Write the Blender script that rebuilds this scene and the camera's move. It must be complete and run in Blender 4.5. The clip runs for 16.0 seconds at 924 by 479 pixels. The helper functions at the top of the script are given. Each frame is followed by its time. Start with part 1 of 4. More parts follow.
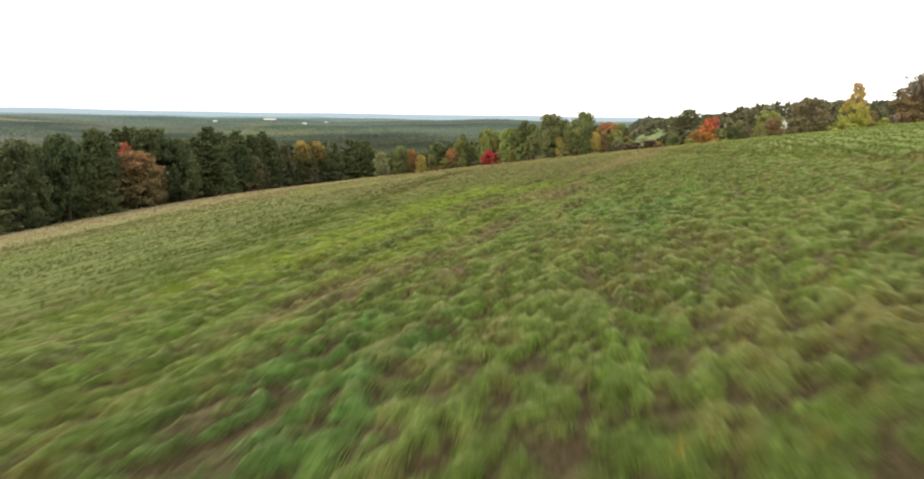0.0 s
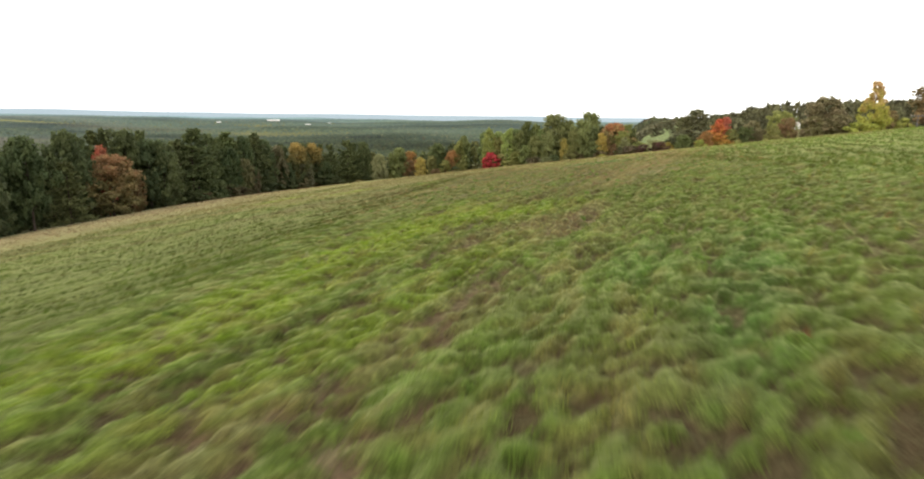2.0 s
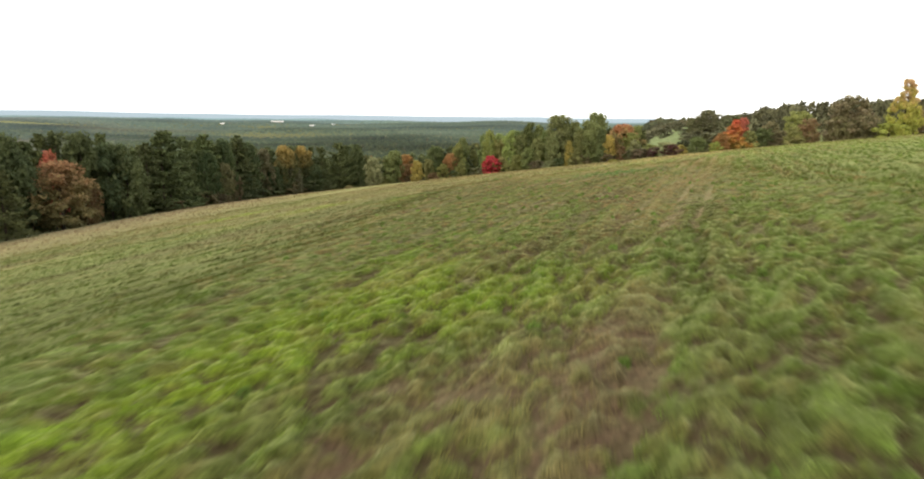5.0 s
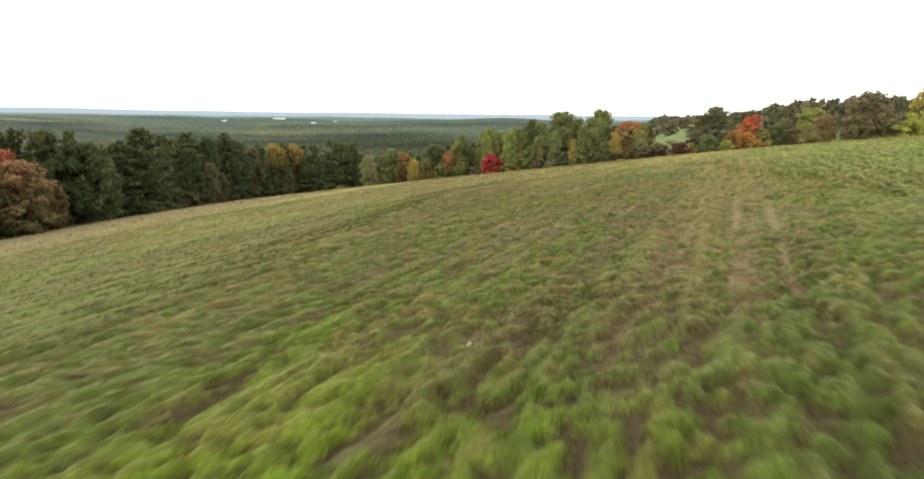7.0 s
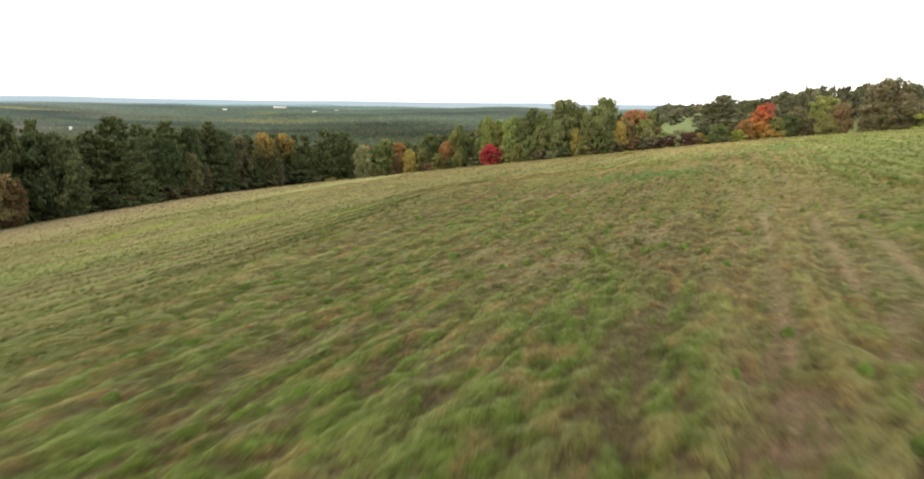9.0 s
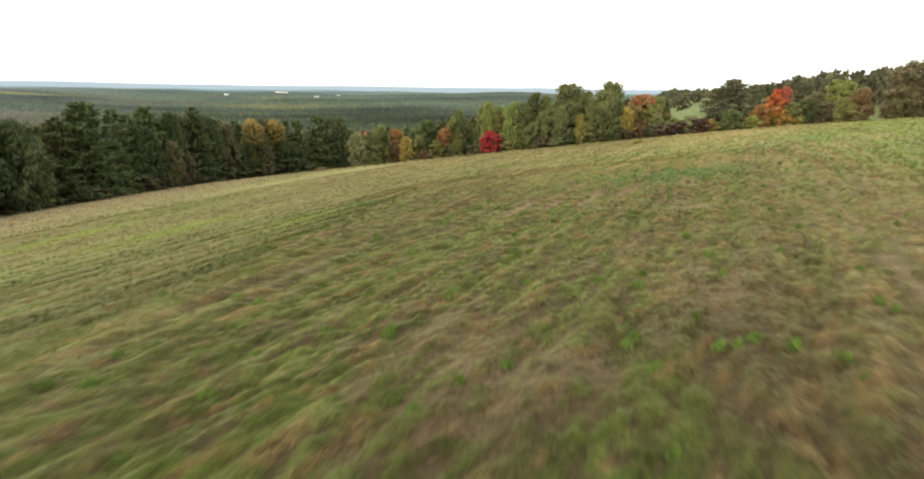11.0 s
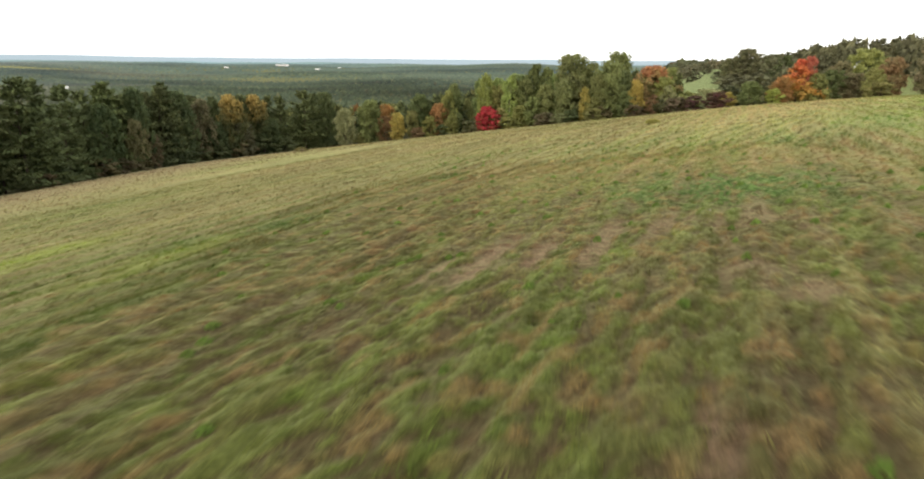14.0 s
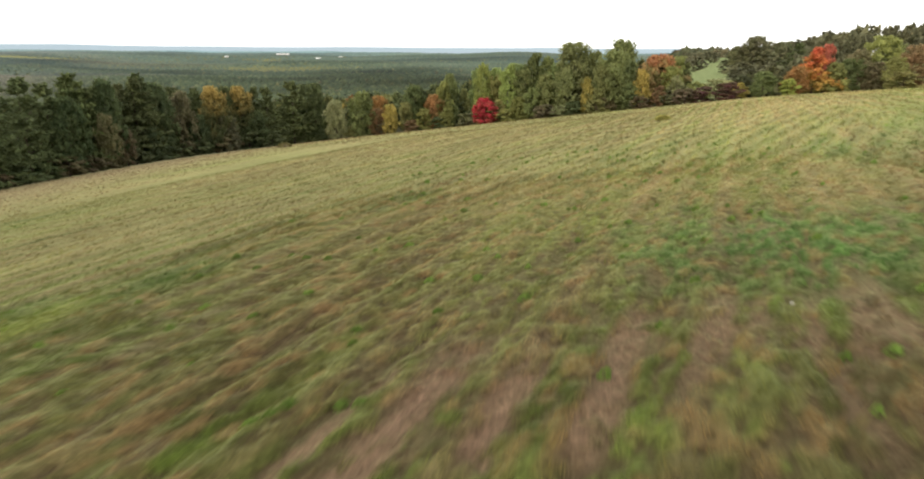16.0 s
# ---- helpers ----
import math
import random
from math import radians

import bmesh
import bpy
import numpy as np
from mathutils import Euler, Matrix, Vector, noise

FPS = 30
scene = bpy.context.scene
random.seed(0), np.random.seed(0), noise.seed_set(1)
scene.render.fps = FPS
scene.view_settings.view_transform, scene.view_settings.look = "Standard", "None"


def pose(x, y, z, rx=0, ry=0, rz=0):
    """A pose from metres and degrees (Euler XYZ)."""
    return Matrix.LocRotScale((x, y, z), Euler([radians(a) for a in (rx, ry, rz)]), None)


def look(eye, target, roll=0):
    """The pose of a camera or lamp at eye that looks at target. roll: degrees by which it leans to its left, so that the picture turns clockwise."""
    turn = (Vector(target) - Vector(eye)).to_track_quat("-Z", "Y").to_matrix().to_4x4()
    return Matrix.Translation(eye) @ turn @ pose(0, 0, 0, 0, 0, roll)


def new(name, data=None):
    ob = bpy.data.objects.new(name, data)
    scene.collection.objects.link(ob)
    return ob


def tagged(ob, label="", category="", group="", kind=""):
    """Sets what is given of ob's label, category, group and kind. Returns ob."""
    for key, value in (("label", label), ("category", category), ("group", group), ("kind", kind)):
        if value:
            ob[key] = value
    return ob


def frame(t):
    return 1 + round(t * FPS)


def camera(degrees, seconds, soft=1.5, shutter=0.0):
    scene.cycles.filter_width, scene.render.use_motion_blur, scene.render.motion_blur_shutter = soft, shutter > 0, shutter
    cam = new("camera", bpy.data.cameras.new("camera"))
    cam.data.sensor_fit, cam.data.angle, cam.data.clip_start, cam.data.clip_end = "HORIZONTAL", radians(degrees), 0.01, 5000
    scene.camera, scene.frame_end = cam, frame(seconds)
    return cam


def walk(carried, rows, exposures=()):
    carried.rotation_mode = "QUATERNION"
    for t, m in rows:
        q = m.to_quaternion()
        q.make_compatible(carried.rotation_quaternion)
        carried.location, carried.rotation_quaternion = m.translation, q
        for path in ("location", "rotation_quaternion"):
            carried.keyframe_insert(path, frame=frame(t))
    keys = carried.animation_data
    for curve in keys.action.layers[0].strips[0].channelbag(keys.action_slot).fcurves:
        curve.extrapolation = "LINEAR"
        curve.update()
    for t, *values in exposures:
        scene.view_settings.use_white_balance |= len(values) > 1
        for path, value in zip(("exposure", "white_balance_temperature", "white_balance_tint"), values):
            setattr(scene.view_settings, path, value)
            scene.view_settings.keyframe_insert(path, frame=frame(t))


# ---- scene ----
# Late-autumn hilltop hayfield above a wooded valley, seen from a low drone flight.

# ---- camera ----
PATH = [
    (0, (0.000, 0.000, 0.000), 0.008, -11.314, 1.034),
    (0.5, (0.266, 2.373, -0.014), 0.039, -11.249, 0.993),
    (1, (0.562, 4.747, -0.019), 0.138, -11.221, 0.993),
    (1.5, (0.897, 7.131, -0.021), 0.253, -11.264, 1.029),
    (2, (1.261, 9.530, -0.044), 0.369, -11.254, 0.968),
    (2.5, (1.644, 11.964, -0.054), 0.443, -11.245, 0.948),
    (3, (2.015, 14.447, -0.049), 0.490, -11.248, 0.952),
    (3.5, (2.360, 16.967, -0.039), 0.565, -11.209, 0.915),
    (4, (2.698, 19.513, -0.010), 0.650, -11.212, 0.917),
    (4.5, (3.025, 22.047, -0.023), 0.749, -11.212, 0.922),
    (5, (3.342, 24.565, -0.056), 0.794, -11.175, 0.889),
    (7.5, (4.836, 36.853, -0.328), 1.071, -11.534, 0.933),
    (8, (5.142, 39.267, -0.375), 1.109, -11.715, 0.954),
    (8.5, (5.444, 41.652, -0.418), 1.122, -12.049, 0.954),
    (11, (6.910, 53.468, -0.649), 1.433, -13.709, 0.906),
    (11.5, (7.241, 55.822, -0.658), 1.471, -14.061, 0.908),
    (12, (7.600, 58.158, -0.668), 1.532, -14.463, 0.862),
    (12.5, (7.970, 60.465, -0.687), 1.582, -14.894, 0.813),
    (13, (8.333, 62.747, -0.711), 1.633, -15.331, 0.751),
    (13.5, (8.688, 65.033, -0.731), 1.699, -15.757, 0.699),
    (14, (9.050, 67.345, -0.740), 1.741, -16.125, 0.651),
    (14.5, (9.421, 69.685, -0.733), 1.782, -16.480, 0.586),
    (15, (9.806, 72.032, -0.713), 1.831, -16.704, 0.500),
    (15.5, (10.195, 74.405, -0.690), 1.891, -16.901, 0.472),
    (16, (10.587, 76.800, -0.668), 1.951, -17.094, 0.523),
]
cam = camera(72.74, 16.0, soft=1.9, shutter=1.3)
walk(cam, [(t, pose(*eye, 90 + pitch, 0, yaw) @ pose(0, 0, 0, 0, 0, roll)) for t, eye, yaw, pitch, roll in PATH],
     exposures=[(0.0, 0.0), (16.0, 0.0)])

# ---- sky and sun ----
SUN_UP, SUN_ROUND = radians(18), radians(-150)
world = bpy.data.worlds.new("sky")
scene.world = world
world.use_nodes = True
wn, wl = world.node_tree.nodes, world.node_tree.links
wn.clear()
sky = wn.new("ShaderNodeTexSky")
sky.sky_type, sky.sun_disc, sky.sun_elevation, sky.sun_rotation = "NISHITA", False, SUN_UP, SUN_ROUND
sky.dust_density = 2.0
clear_sky, cloud, both, out = (wn.new(n) for n in ("ShaderNodeBackground", "ShaderNodeBackground", "ShaderNodeAddShader", "ShaderNodeOutputWorld"))
clear_sky.inputs["Strength"].default_value = 0.05
cloud.inputs["Color"].default_value, cloud.inputs["Strength"].default_value = (0.99, 0.985, 0.975, 1), 1.62
wl.new(sky.outputs[0], clear_sky.inputs["Color"])
wl.new(clear_sky.outputs[0], both.inputs[0])
wl.new(cloud.outputs[0], both.inputs[1])
wl.new(both.outputs[0], out.inputs["Surface"])

sun = new("sun", bpy.data.lights.new("sun", "SUN"))
sun.data.energy, sun.data.angle, sun.data.color = 1.5, radians(28), (1.0, 0.88, 0.72)
sun_way = Vector((math.sin(SUN_ROUND) * math.cos(SUN_UP), math.cos(SUN_ROUND) * math.cos(SUN_UP), math.sin(SUN_UP)))
sun.matrix_world = look(sun_way * 300, (0, 0, 0))


# ---- materials ----
def material(name, rough=0.8):
    m = bpy.data.materials.new(name)
    m.use_nodes = True
    n, l = m.node_tree.nodes, m.node_tree.links
    b = n["Principled BSDF"]
    b.inputs["Roughness"].default_value = rough
    b.inputs["Specular IOR Level"].default_value = 0.12
    return m, n, l, b


def mixed(n, l, kind, fac, a, b):
    """A colour mix; fac, a and b are sockets or values."""
    x = n.new("ShaderNodeMix")
    x.data_type, x.blend_type = "RGBA", kind
    for socket, v in ((x.inputs[0], fac), (x.inputs[6], a), (x.inputs[7], b)):
        if hasattr(v, "is_linked"):
            l.new(v, socket)
        else:
            socket.default_value = v if not isinstance(v, tuple) else (*v, 1)
    return x.outputs[2]


def noise_of(n, l, scale, detail=4, where=None):
    t = n.new("ShaderNodeTexNoise")
    t.inputs["Scale"].default_value, t.inputs["Detail"].default_value = scale, detail
    if where is not None:
        l.new(where, t.inputs["Vector"])
    return t.outputs["Fac"]


def ranged(n, l, v, low, high, a=0.0, b=1.0):
    r = n.new("ShaderNodeMapRange")
    l.new(v, r.inputs["Value"])
    for k, x in zip((1, 2, 3, 4), (a, b, low, high)):
        r.inputs[k].default_value = x
    return r.outputs[0]


def grey(n, l, v):
    c = n.new("ShaderNodeCombineColor")
    for k in range(3):
        l.new(v, c.inputs[k])
    return c.outputs[0]


def toned(name, low, high, rough=0.85, through_leaf=0.0, object_tint=False, glow=False, bump=0.0, fine=0.0, contrast=(0.55, 1.45), grain=0.0, turning=()):
    """Colour from the mesh's own tone or the object's tint, varied leaf by leaf or clump by clump."""
    m, n, l, b = material(name, rough)
    if object_tint:
        info = n.new("ShaderNodeObjectInfo")
        shift = n.new("ShaderNodeVectorMath")
        shift.operation = "ADD"
        l.new(n.new("ShaderNodeTexCoord").outputs["Object"], shift.inputs[0])
        l.new(info.outputs["Random"], shift.inputs[1])
        patch = ranged(n, l, noise_of(n, l, 4.5, 5, shift.outputs[0]), 0.0, 0.85, 0.38, 0.68)
        greener = mixed(n, l, "MIX", 0.68, info.outputs["Color"], (0.110, 0.125, 0.042))
        base = mixed(n, l, "MIX", patch, info.outputs["Color"], greener)
    elif turning:
        height = n.new("ShaderNodeSeparateXYZ")
        spot = n.new("ShaderNodeTexCoord").outputs["Object"]
        l.new(spot, height.inputs[0])
        uneven = n.new("ShaderNodeMath")
        uneven.operation = "ADD"
        l.new(height.outputs["Z"], uneven.inputs[0])
        l.new(ranged(n, l, noise_of(n, l, 5.0, 5, spot), -0.30, 0.30, 0.30, 0.70), uneven.inputs[1])
        ramp = n.new("ShaderNodeValToRGB")
        l.new(uneven.outputs[0], ramp.inputs[0])
        while len(ramp.color_ramp.elements) < len(turning):
            ramp.color_ramp.elements.new(0.5)
        for stop, (at, colour) in zip(ramp.color_ramp.elements, turning):
            stop.position, stop.color = at, (*colour, 1)
        base = ramp.outputs[0]
    else:
        a = n.new("ShaderNodeAttribute")
        a.attribute_name = "tone"
        base = a.outputs["Color"]
    geo = n.new("ShaderNodeNewGeometry")
    c = mixed(n, l, "MULTIPLY", 1.0, base, grey(n, l, ranged(n, l, geo.outputs["Random Per Island"], low, high)))
    place = n.new("ShaderNodeTexCoord").outputs["Object"]
    if fine:
        c = mixed(n, l, "MULTIPLY", 1.0, c, grey(n, l, ranged(n, l, noise_of(n, l, fine, 6, place), *contrast, 0.3, 0.7)))
    if grain:
        c = mixed(n, l, "MULTIPLY", 1.0, c, grey(n, l, ranged(n, l, noise_of(n, l, grain, 3, place), 0.45, 1.5, 0.32, 0.68)))
    l.new(c, b.inputs["Base Color"])
    if bump:
        bp = n.new("ShaderNodeBump")
        bp.inputs["Strength"].default_value, bp.inputs["Distance"].default_value = 0.8, bump
        l.new(noise_of(n, l, fine or 3.0, 5, place), bp.inputs["Height"])
        l.new(bp.outputs[0], b.inputs["Normal"])
    last = b.outputs[0]
    if through_leaf:
        t, mx = n.new("ShaderNodeBsdfTranslucent"), n.new("ShaderNodeMixShader")
        l.new(c, t.inputs["Color"])
        mx.inputs[0].default_value = through_leaf
        l.new(last, mx.inputs[1])
        l.new(t.outputs[0], mx.inputs[2])
        last = mx.outputs[0]
        l.new(last, n["Material Output"].inputs["Surface"])
    # Distance haze, painted on as emission stored vertex by vertex.
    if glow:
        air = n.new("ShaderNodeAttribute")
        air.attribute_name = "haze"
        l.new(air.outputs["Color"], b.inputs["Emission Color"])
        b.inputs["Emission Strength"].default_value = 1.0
    return m


def painted(name, colour, rough=0.7, spots=6.0, depth=0.25, metal=0.0):
    """A plain coat with fine grain and broad weathering."""
    m, n, l, b = material(name, rough)
    place = n.new("ShaderNodeTexCoord").outputs["Object"]
    both = n.new("ShaderNodeMath")
    both.operation = "ADD"
    l.new(noise_of(n, l, spots, 6, place), both.inputs[0])
    l.new(noise_of(n, l, spots * 0.13, 3, place), both.inputs[1])
    c = mixed(n, l, "MULTIPLY", 1.0, colour, grey(n, l, ranged(n, l, both.outputs[0], 1 - depth, 1 + depth, 0.6, 1.4)))
    l.new(c, b.inputs["Base Color"])
    b.inputs["Metallic"].default_value = metal
    return m


LEAF = toned("leaves", 0.7, 1.35, 0.7, through_leaf=0.5, object_tint=True)
# Crown colours from the lowest leaves to the top, most of them leaves turning.
FLAME_LEAF = toned("flame_maple_leaves", 0.7, 1.35, 0.7, through_leaf=0.5, turning=((0.05, (0.20, 0.19, 0.06)), (0.35, (0.44, 0.29, 0.075)), (0.60, (0.56, 0.25, 0.08)), (0.95, (0.54, 0.14, 0.07))))
# The yellow maple's peach top is low sunlight put into the leaf colour.
SUNLIT_PEACH_LEAF = toned("yellow_maple_leaves", 0.7, 1.35, 0.7, through_leaf=0.5, turning=((0.15, (0.33, 0.36, 0.075)), (0.50, (0.43, 0.41, 0.095)), (0.72, (0.50, 0.40, 0.13)), (0.88, (0.56, 0.40, 0.21))))
TURNED_LEAF = toned("half_turned_leaves", 0.7, 1.35, 0.7, through_leaf=0.5, turning=((0.25, (0.20, 0.21, 0.085)), (0.55, (0.27, 0.235, 0.095)), (0.78, (0.40, 0.235, 0.10)), (0.92, (0.42, 0.20, 0.095))))
OCHRE_LEAF = toned("dull_orange_leaves", 0.7, 1.35, 0.7, through_leaf=0.5, turning=((0.10, (0.17, 0.155, 0.065)), (0.45, (0.235, 0.190, 0.080)), (0.75, (0.27, 0.185, 0.085)), (1.0, (0.33, 0.185, 0.09))))
GOLDEN_LEAF = toned("gold_topped_leaves", 0.7, 1.35, 0.7, through_leaf=0.5, turning=((0.30, (0.085, 0.098, 0.040)), (0.55, (0.150, 0.140, 0.052)), (0.80, (0.300, 0.225, 0.070)), (0.98, (0.360, 0.260, 0.080))))
NEEDLE = toned("needles", 0.7, 1.3, 0.8, through_leaf=0.25, object_tint=True)
WOODS = toned("mixed_woods", 0.6, 1.4, 0.85, through_leaf=0.15)
CANOPY = toned("canopy", 0.82, 1.18, 0.95, fine=0.5, bump=1.0, contrast=(0.75, 1.25))
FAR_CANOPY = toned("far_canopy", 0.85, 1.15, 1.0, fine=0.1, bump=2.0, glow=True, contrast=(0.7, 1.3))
TURF = toned("turf", 1.0, 1.0, 0.95, fine=5.0, bump=0.10, contrast=(0.62, 1.38), grain=26.0)
GRASS = toned("grass_blades", 0.80, 1.20, 0.8, through_leaf=0.5)
TUSSOCK = toned("matted_turf", 0.85, 1.15, 0.9, fine=9.0, bump=0.05, contrast=(0.6, 1.4), grain=40.0)
for grassy in (TURF, TUSSOCK, GRASS):
    coat = grassy.node_tree.nodes["Principled BSDF"].inputs
    coat["Specular IOR Level"].default_value = 0.0
    coat["Sheen Weight"].default_value, coat["Sheen Roughness"].default_value, coat["Sheen Tint"].default_value = 0.32, 0.34, (0.72, 0.76, 0.36, 1)
BARK = painted("bark", (0.075, 0.055, 0.042), 0.95, 5, 0.45)
PALE_BARK = painted("pale_bark", (0.30, 0.27, 0.23), 0.9, 4, 0.35)
WHITE_BOARD = painted("white_clapboard", (0.78, 0.77, 0.74), 0.6, 2, 0.08)
SLATE = painted("grey_roof", (0.16, 0.16, 0.17), 0.8, 3, 0.3)
PALE_ROOF = painted("pale_metal_roof", (0.6, 0.62, 0.64), 0.5, 1, 0.1)
DARK_GLASS = painted("window_glass", (0.03, 0.035, 0.04), 0.15, 2, 0.2)
GREY_POST = painted("weathered_post", (0.16, 0.15, 0.15), 0.85, 8, 0.3)
FIELDSTONE = painted("fieldstone", (0.36, 0.34, 0.31), 0.9, 3, 0.35)
PALE_ROCK = painted("pale_rock", (0.50, 0.48, 0.43), 0.8, 9, 0.2)
DRY_BRUSH = painted("dry_brush", (0.13, 0.10, 0.05), 0.95, 6, 0.5)


# ---- meshes ----
def mesh_of(name, verts, faces, mat, tones=None, flat=True, haze=None):
    """A mesh from arrays: verts (n, 3), faces (m, k), tones one colour a vertex."""
    verts, faces = np.asarray(verts, np.float32), np.asarray(faces, np.int32)
    me = bpy.data.meshes.new(name)
    m, k = faces.shape
    me.vertices.add(len(verts))
    me.vertices.foreach_set("co", verts.ravel())
    me.loops.add(m * k)
    me.loops.foreach_set("vertex_index", faces.ravel())
    me.polygons.add(m)
    me.polygons.foreach_set("loop_start", np.arange(m, dtype=np.int32) * k)
    if tones is not None:
        a = me.attributes.new("tone", "FLOAT_COLOR", "POINT")
        a.data.foreach_set("color", np.c_[tones, np.ones(len(tones))].astype(np.float32).ravel())
    if haze is not None:
        a = me.attributes.new("haze", "FLOAT_COLOR", "POINT")
        a.data.foreach_set("color", np.c_[haze, np.ones(len(haze))].astype(np.float32).ravel())
    me.update(calc_edges=True)
    me.polygons.foreach_set("use_smooth", np.full(m, not flat))
    me.materials.append(mat)
    return me


def merged(pieces):
    """Several (verts, faces) as one."""
    vs, fs, n = [], [], 0
    for v, f in pieces:
        vs.append(np.asarray(v, float))
        fs.append(np.asarray(f, int) + n)
        n += len(v)
    return np.concatenate(vs), np.concatenate(fs)


def tube(points, radii, sides=7):
    points = np.asarray(points, float)
    rings = []
    for i, (p, r) in enumerate(zip(points, radii)):
        d = points[min(i + 1, len(points) - 1)] - points[max(i - 1, 0)]
        d = d / np.linalg.norm(d)
        s = np.cross(d, (0.31, 0.95, 0.07))
        s /= np.linalg.norm(s)
        q = np.cross(d, s)
        a = np.linspace(0, 2 * np.pi, sides, endpoint=False)[:, None]
        rings.append(p + r * (np.cos(a) * s + np.sin(a) * q))
    n, k = len(points), sides
    faces = [(i * k + j, i * k + (j + 1) % k, (i + 1) * k + (j + 1) % k, (i + 1) * k + j) for i in range(n - 1) for j in range(k)]
    return np.concatenate(rings), np.array(faces)


def cards(rng, at, normal, size, long=1.5, along=None):
    """Small folded leaf sprays, one diamond of four corners at each place."""
    n = len(at)
    normal = normal / np.linalg.norm(normal, axis=1, keepdims=True)
    side = np.cross(normal, rng.normal(size=(n, 3)) if along is None else along + rng.normal(0, 0.35, (n, 3)))
    side /= np.linalg.norm(side, axis=1, keepdims=True)
    up = np.cross(normal, side)
    s = (size * rng.uniform(0.6, 1.4, n))[:, None]
    v = np.stack([at - up * s * long, at + side * s - normal * s * 0.35, at + up * s * long, at - side * s - normal * s * 0.35], 1)
    return v.reshape(-1, 3), np.arange(4 * n).reshape(-1, 4)


def squared(at):
    """Places spread to one high and one wide."""
    mid = np.median(at[:, :2], 0)
    at[:, :2] = (at[:, :2] - mid) * 0.5 / np.percentile(np.hypot(*(at[:, :2] - mid).T), 99.3)
    at[:, 2] *= 0.985 / np.percentile(at[:, 2], 99.7)
    return at


def leafy_crown(rng, count, lobes, low, size, top_heavy=0.5, spread=0.5, cone=False, lobe=1.0):
    """Crown of a broadleaf tree one high and one wide: boughs that carry flattened tufts of leaves, of uneven reach, with gaps between."""
    span = 1 - low
    z = low + span * (0.03 + 0.92 * ((np.arange(lobes) + rng.uniform(0, 1, lobes)) / lobes) ** (1.0 - 0.35 * top_heavy))
    t = (z - low) / span
    reach = spread * np.sin(np.pi * np.clip(0.22 + 0.73 * t, 0, 1)) ** 0.75
    if cone:
        reach = spread * (1.05 - 0.95 * t) * np.clip(0.45 + 4 * t, 0, 1)
    a = rng.uniform(0, 2 * np.pi, lobes)
    uneven = 1 + 0.14 * np.sin(2 * a + rng.uniform(0, 6)) * np.sin(5 * t + rng.uniform(0, 6)) + 0.10 * np.sin(3 * a + 9 * t + rng.uniform(0, 6))
    r = rng.uniform(0.03, 1, lobes) ** 0.42 * reach * uneven * rng.uniform(0.75, 1.08, lobes)
    c = np.c_[r * np.cos(a), r * np.sin(a), z + 0.05 * r]
    c[-1] = (0.01, -0.01, 0.95 if cone else 0.93)
    t[-1] = 1.0
    big = rng.uniform(0.035, 0.105, lobes) * ((0.9 - 0.5 * t) if cone else 1.0) * lobe
    pick = rng.choice(lobes, count, p=big ** 1.7 / (big ** 1.7).sum())
    d = rng.normal(size=(count, 3))
    d /= np.linalg.norm(d, axis=1, keepdims=True)
    at = c[pick] + d * (big[pick] * rng.uniform(0.35, 1.25, count))[:, None] * (1.25, 1.25, 0.80)
    at[:, 2] = np.clip(at[:, 2], low * 0.6, 1.0)
    at = squared(at)
    outward = np.c_[at[:, :2], np.zeros(count)]
    return cards(rng, at, d + 0.6 * rng.normal(size=(count, 3)) + (0, 0, 0.35) + outward, np.full(count, size))


def pine_crown(rng, levels, boughs, each, size, low=0.08):
    """Crown of a white pine: tiers of level boughs with gaps, ragged outline."""
    at, nm, out = [], [], []
    for i in range(levels):
        z = low + (0.97 - low) * (i + rng.uniform(-0.3, 0.3)) / (levels - 1)
        full = 0.52 * max(0.05, 1 - z) ** 0.60 * (1.0 if z > 0.25 else 0.75 + z)
        for j in range(boughs):
            a = rng.uniform(0, 2 * np.pi)
            length = full * rng.uniform(0.45, 1.12)
            u = rng.uniform(0.15, 1, each) ** 0.7
            side = rng.normal(0, 0.16, each) * length * (1.15 - 0.5 * u)
            x, y = u * length * np.cos(a) - side * np.sin(a), u * length * np.sin(a) + side * np.cos(a)
            at.append(np.c_[x, y, z - 0.05 * u + 0.06 * u * u + rng.normal(0, 0.011, each)])
            out.append(np.tile((math.cos(a), math.sin(a), 0.12), (each, 1)))
            nm.append(np.c_[rng.normal(0, 0.6, each), rng.normal(0, 0.6, each), np.ones(each)])
    at = squared(np.concatenate(at))
    at[:, 2] = np.clip(at[:, 2], 0.02, 1.0)
    return cards(rng, at, np.concatenate(nm), np.full(len(at), size), 2.6, np.concatenate(out))


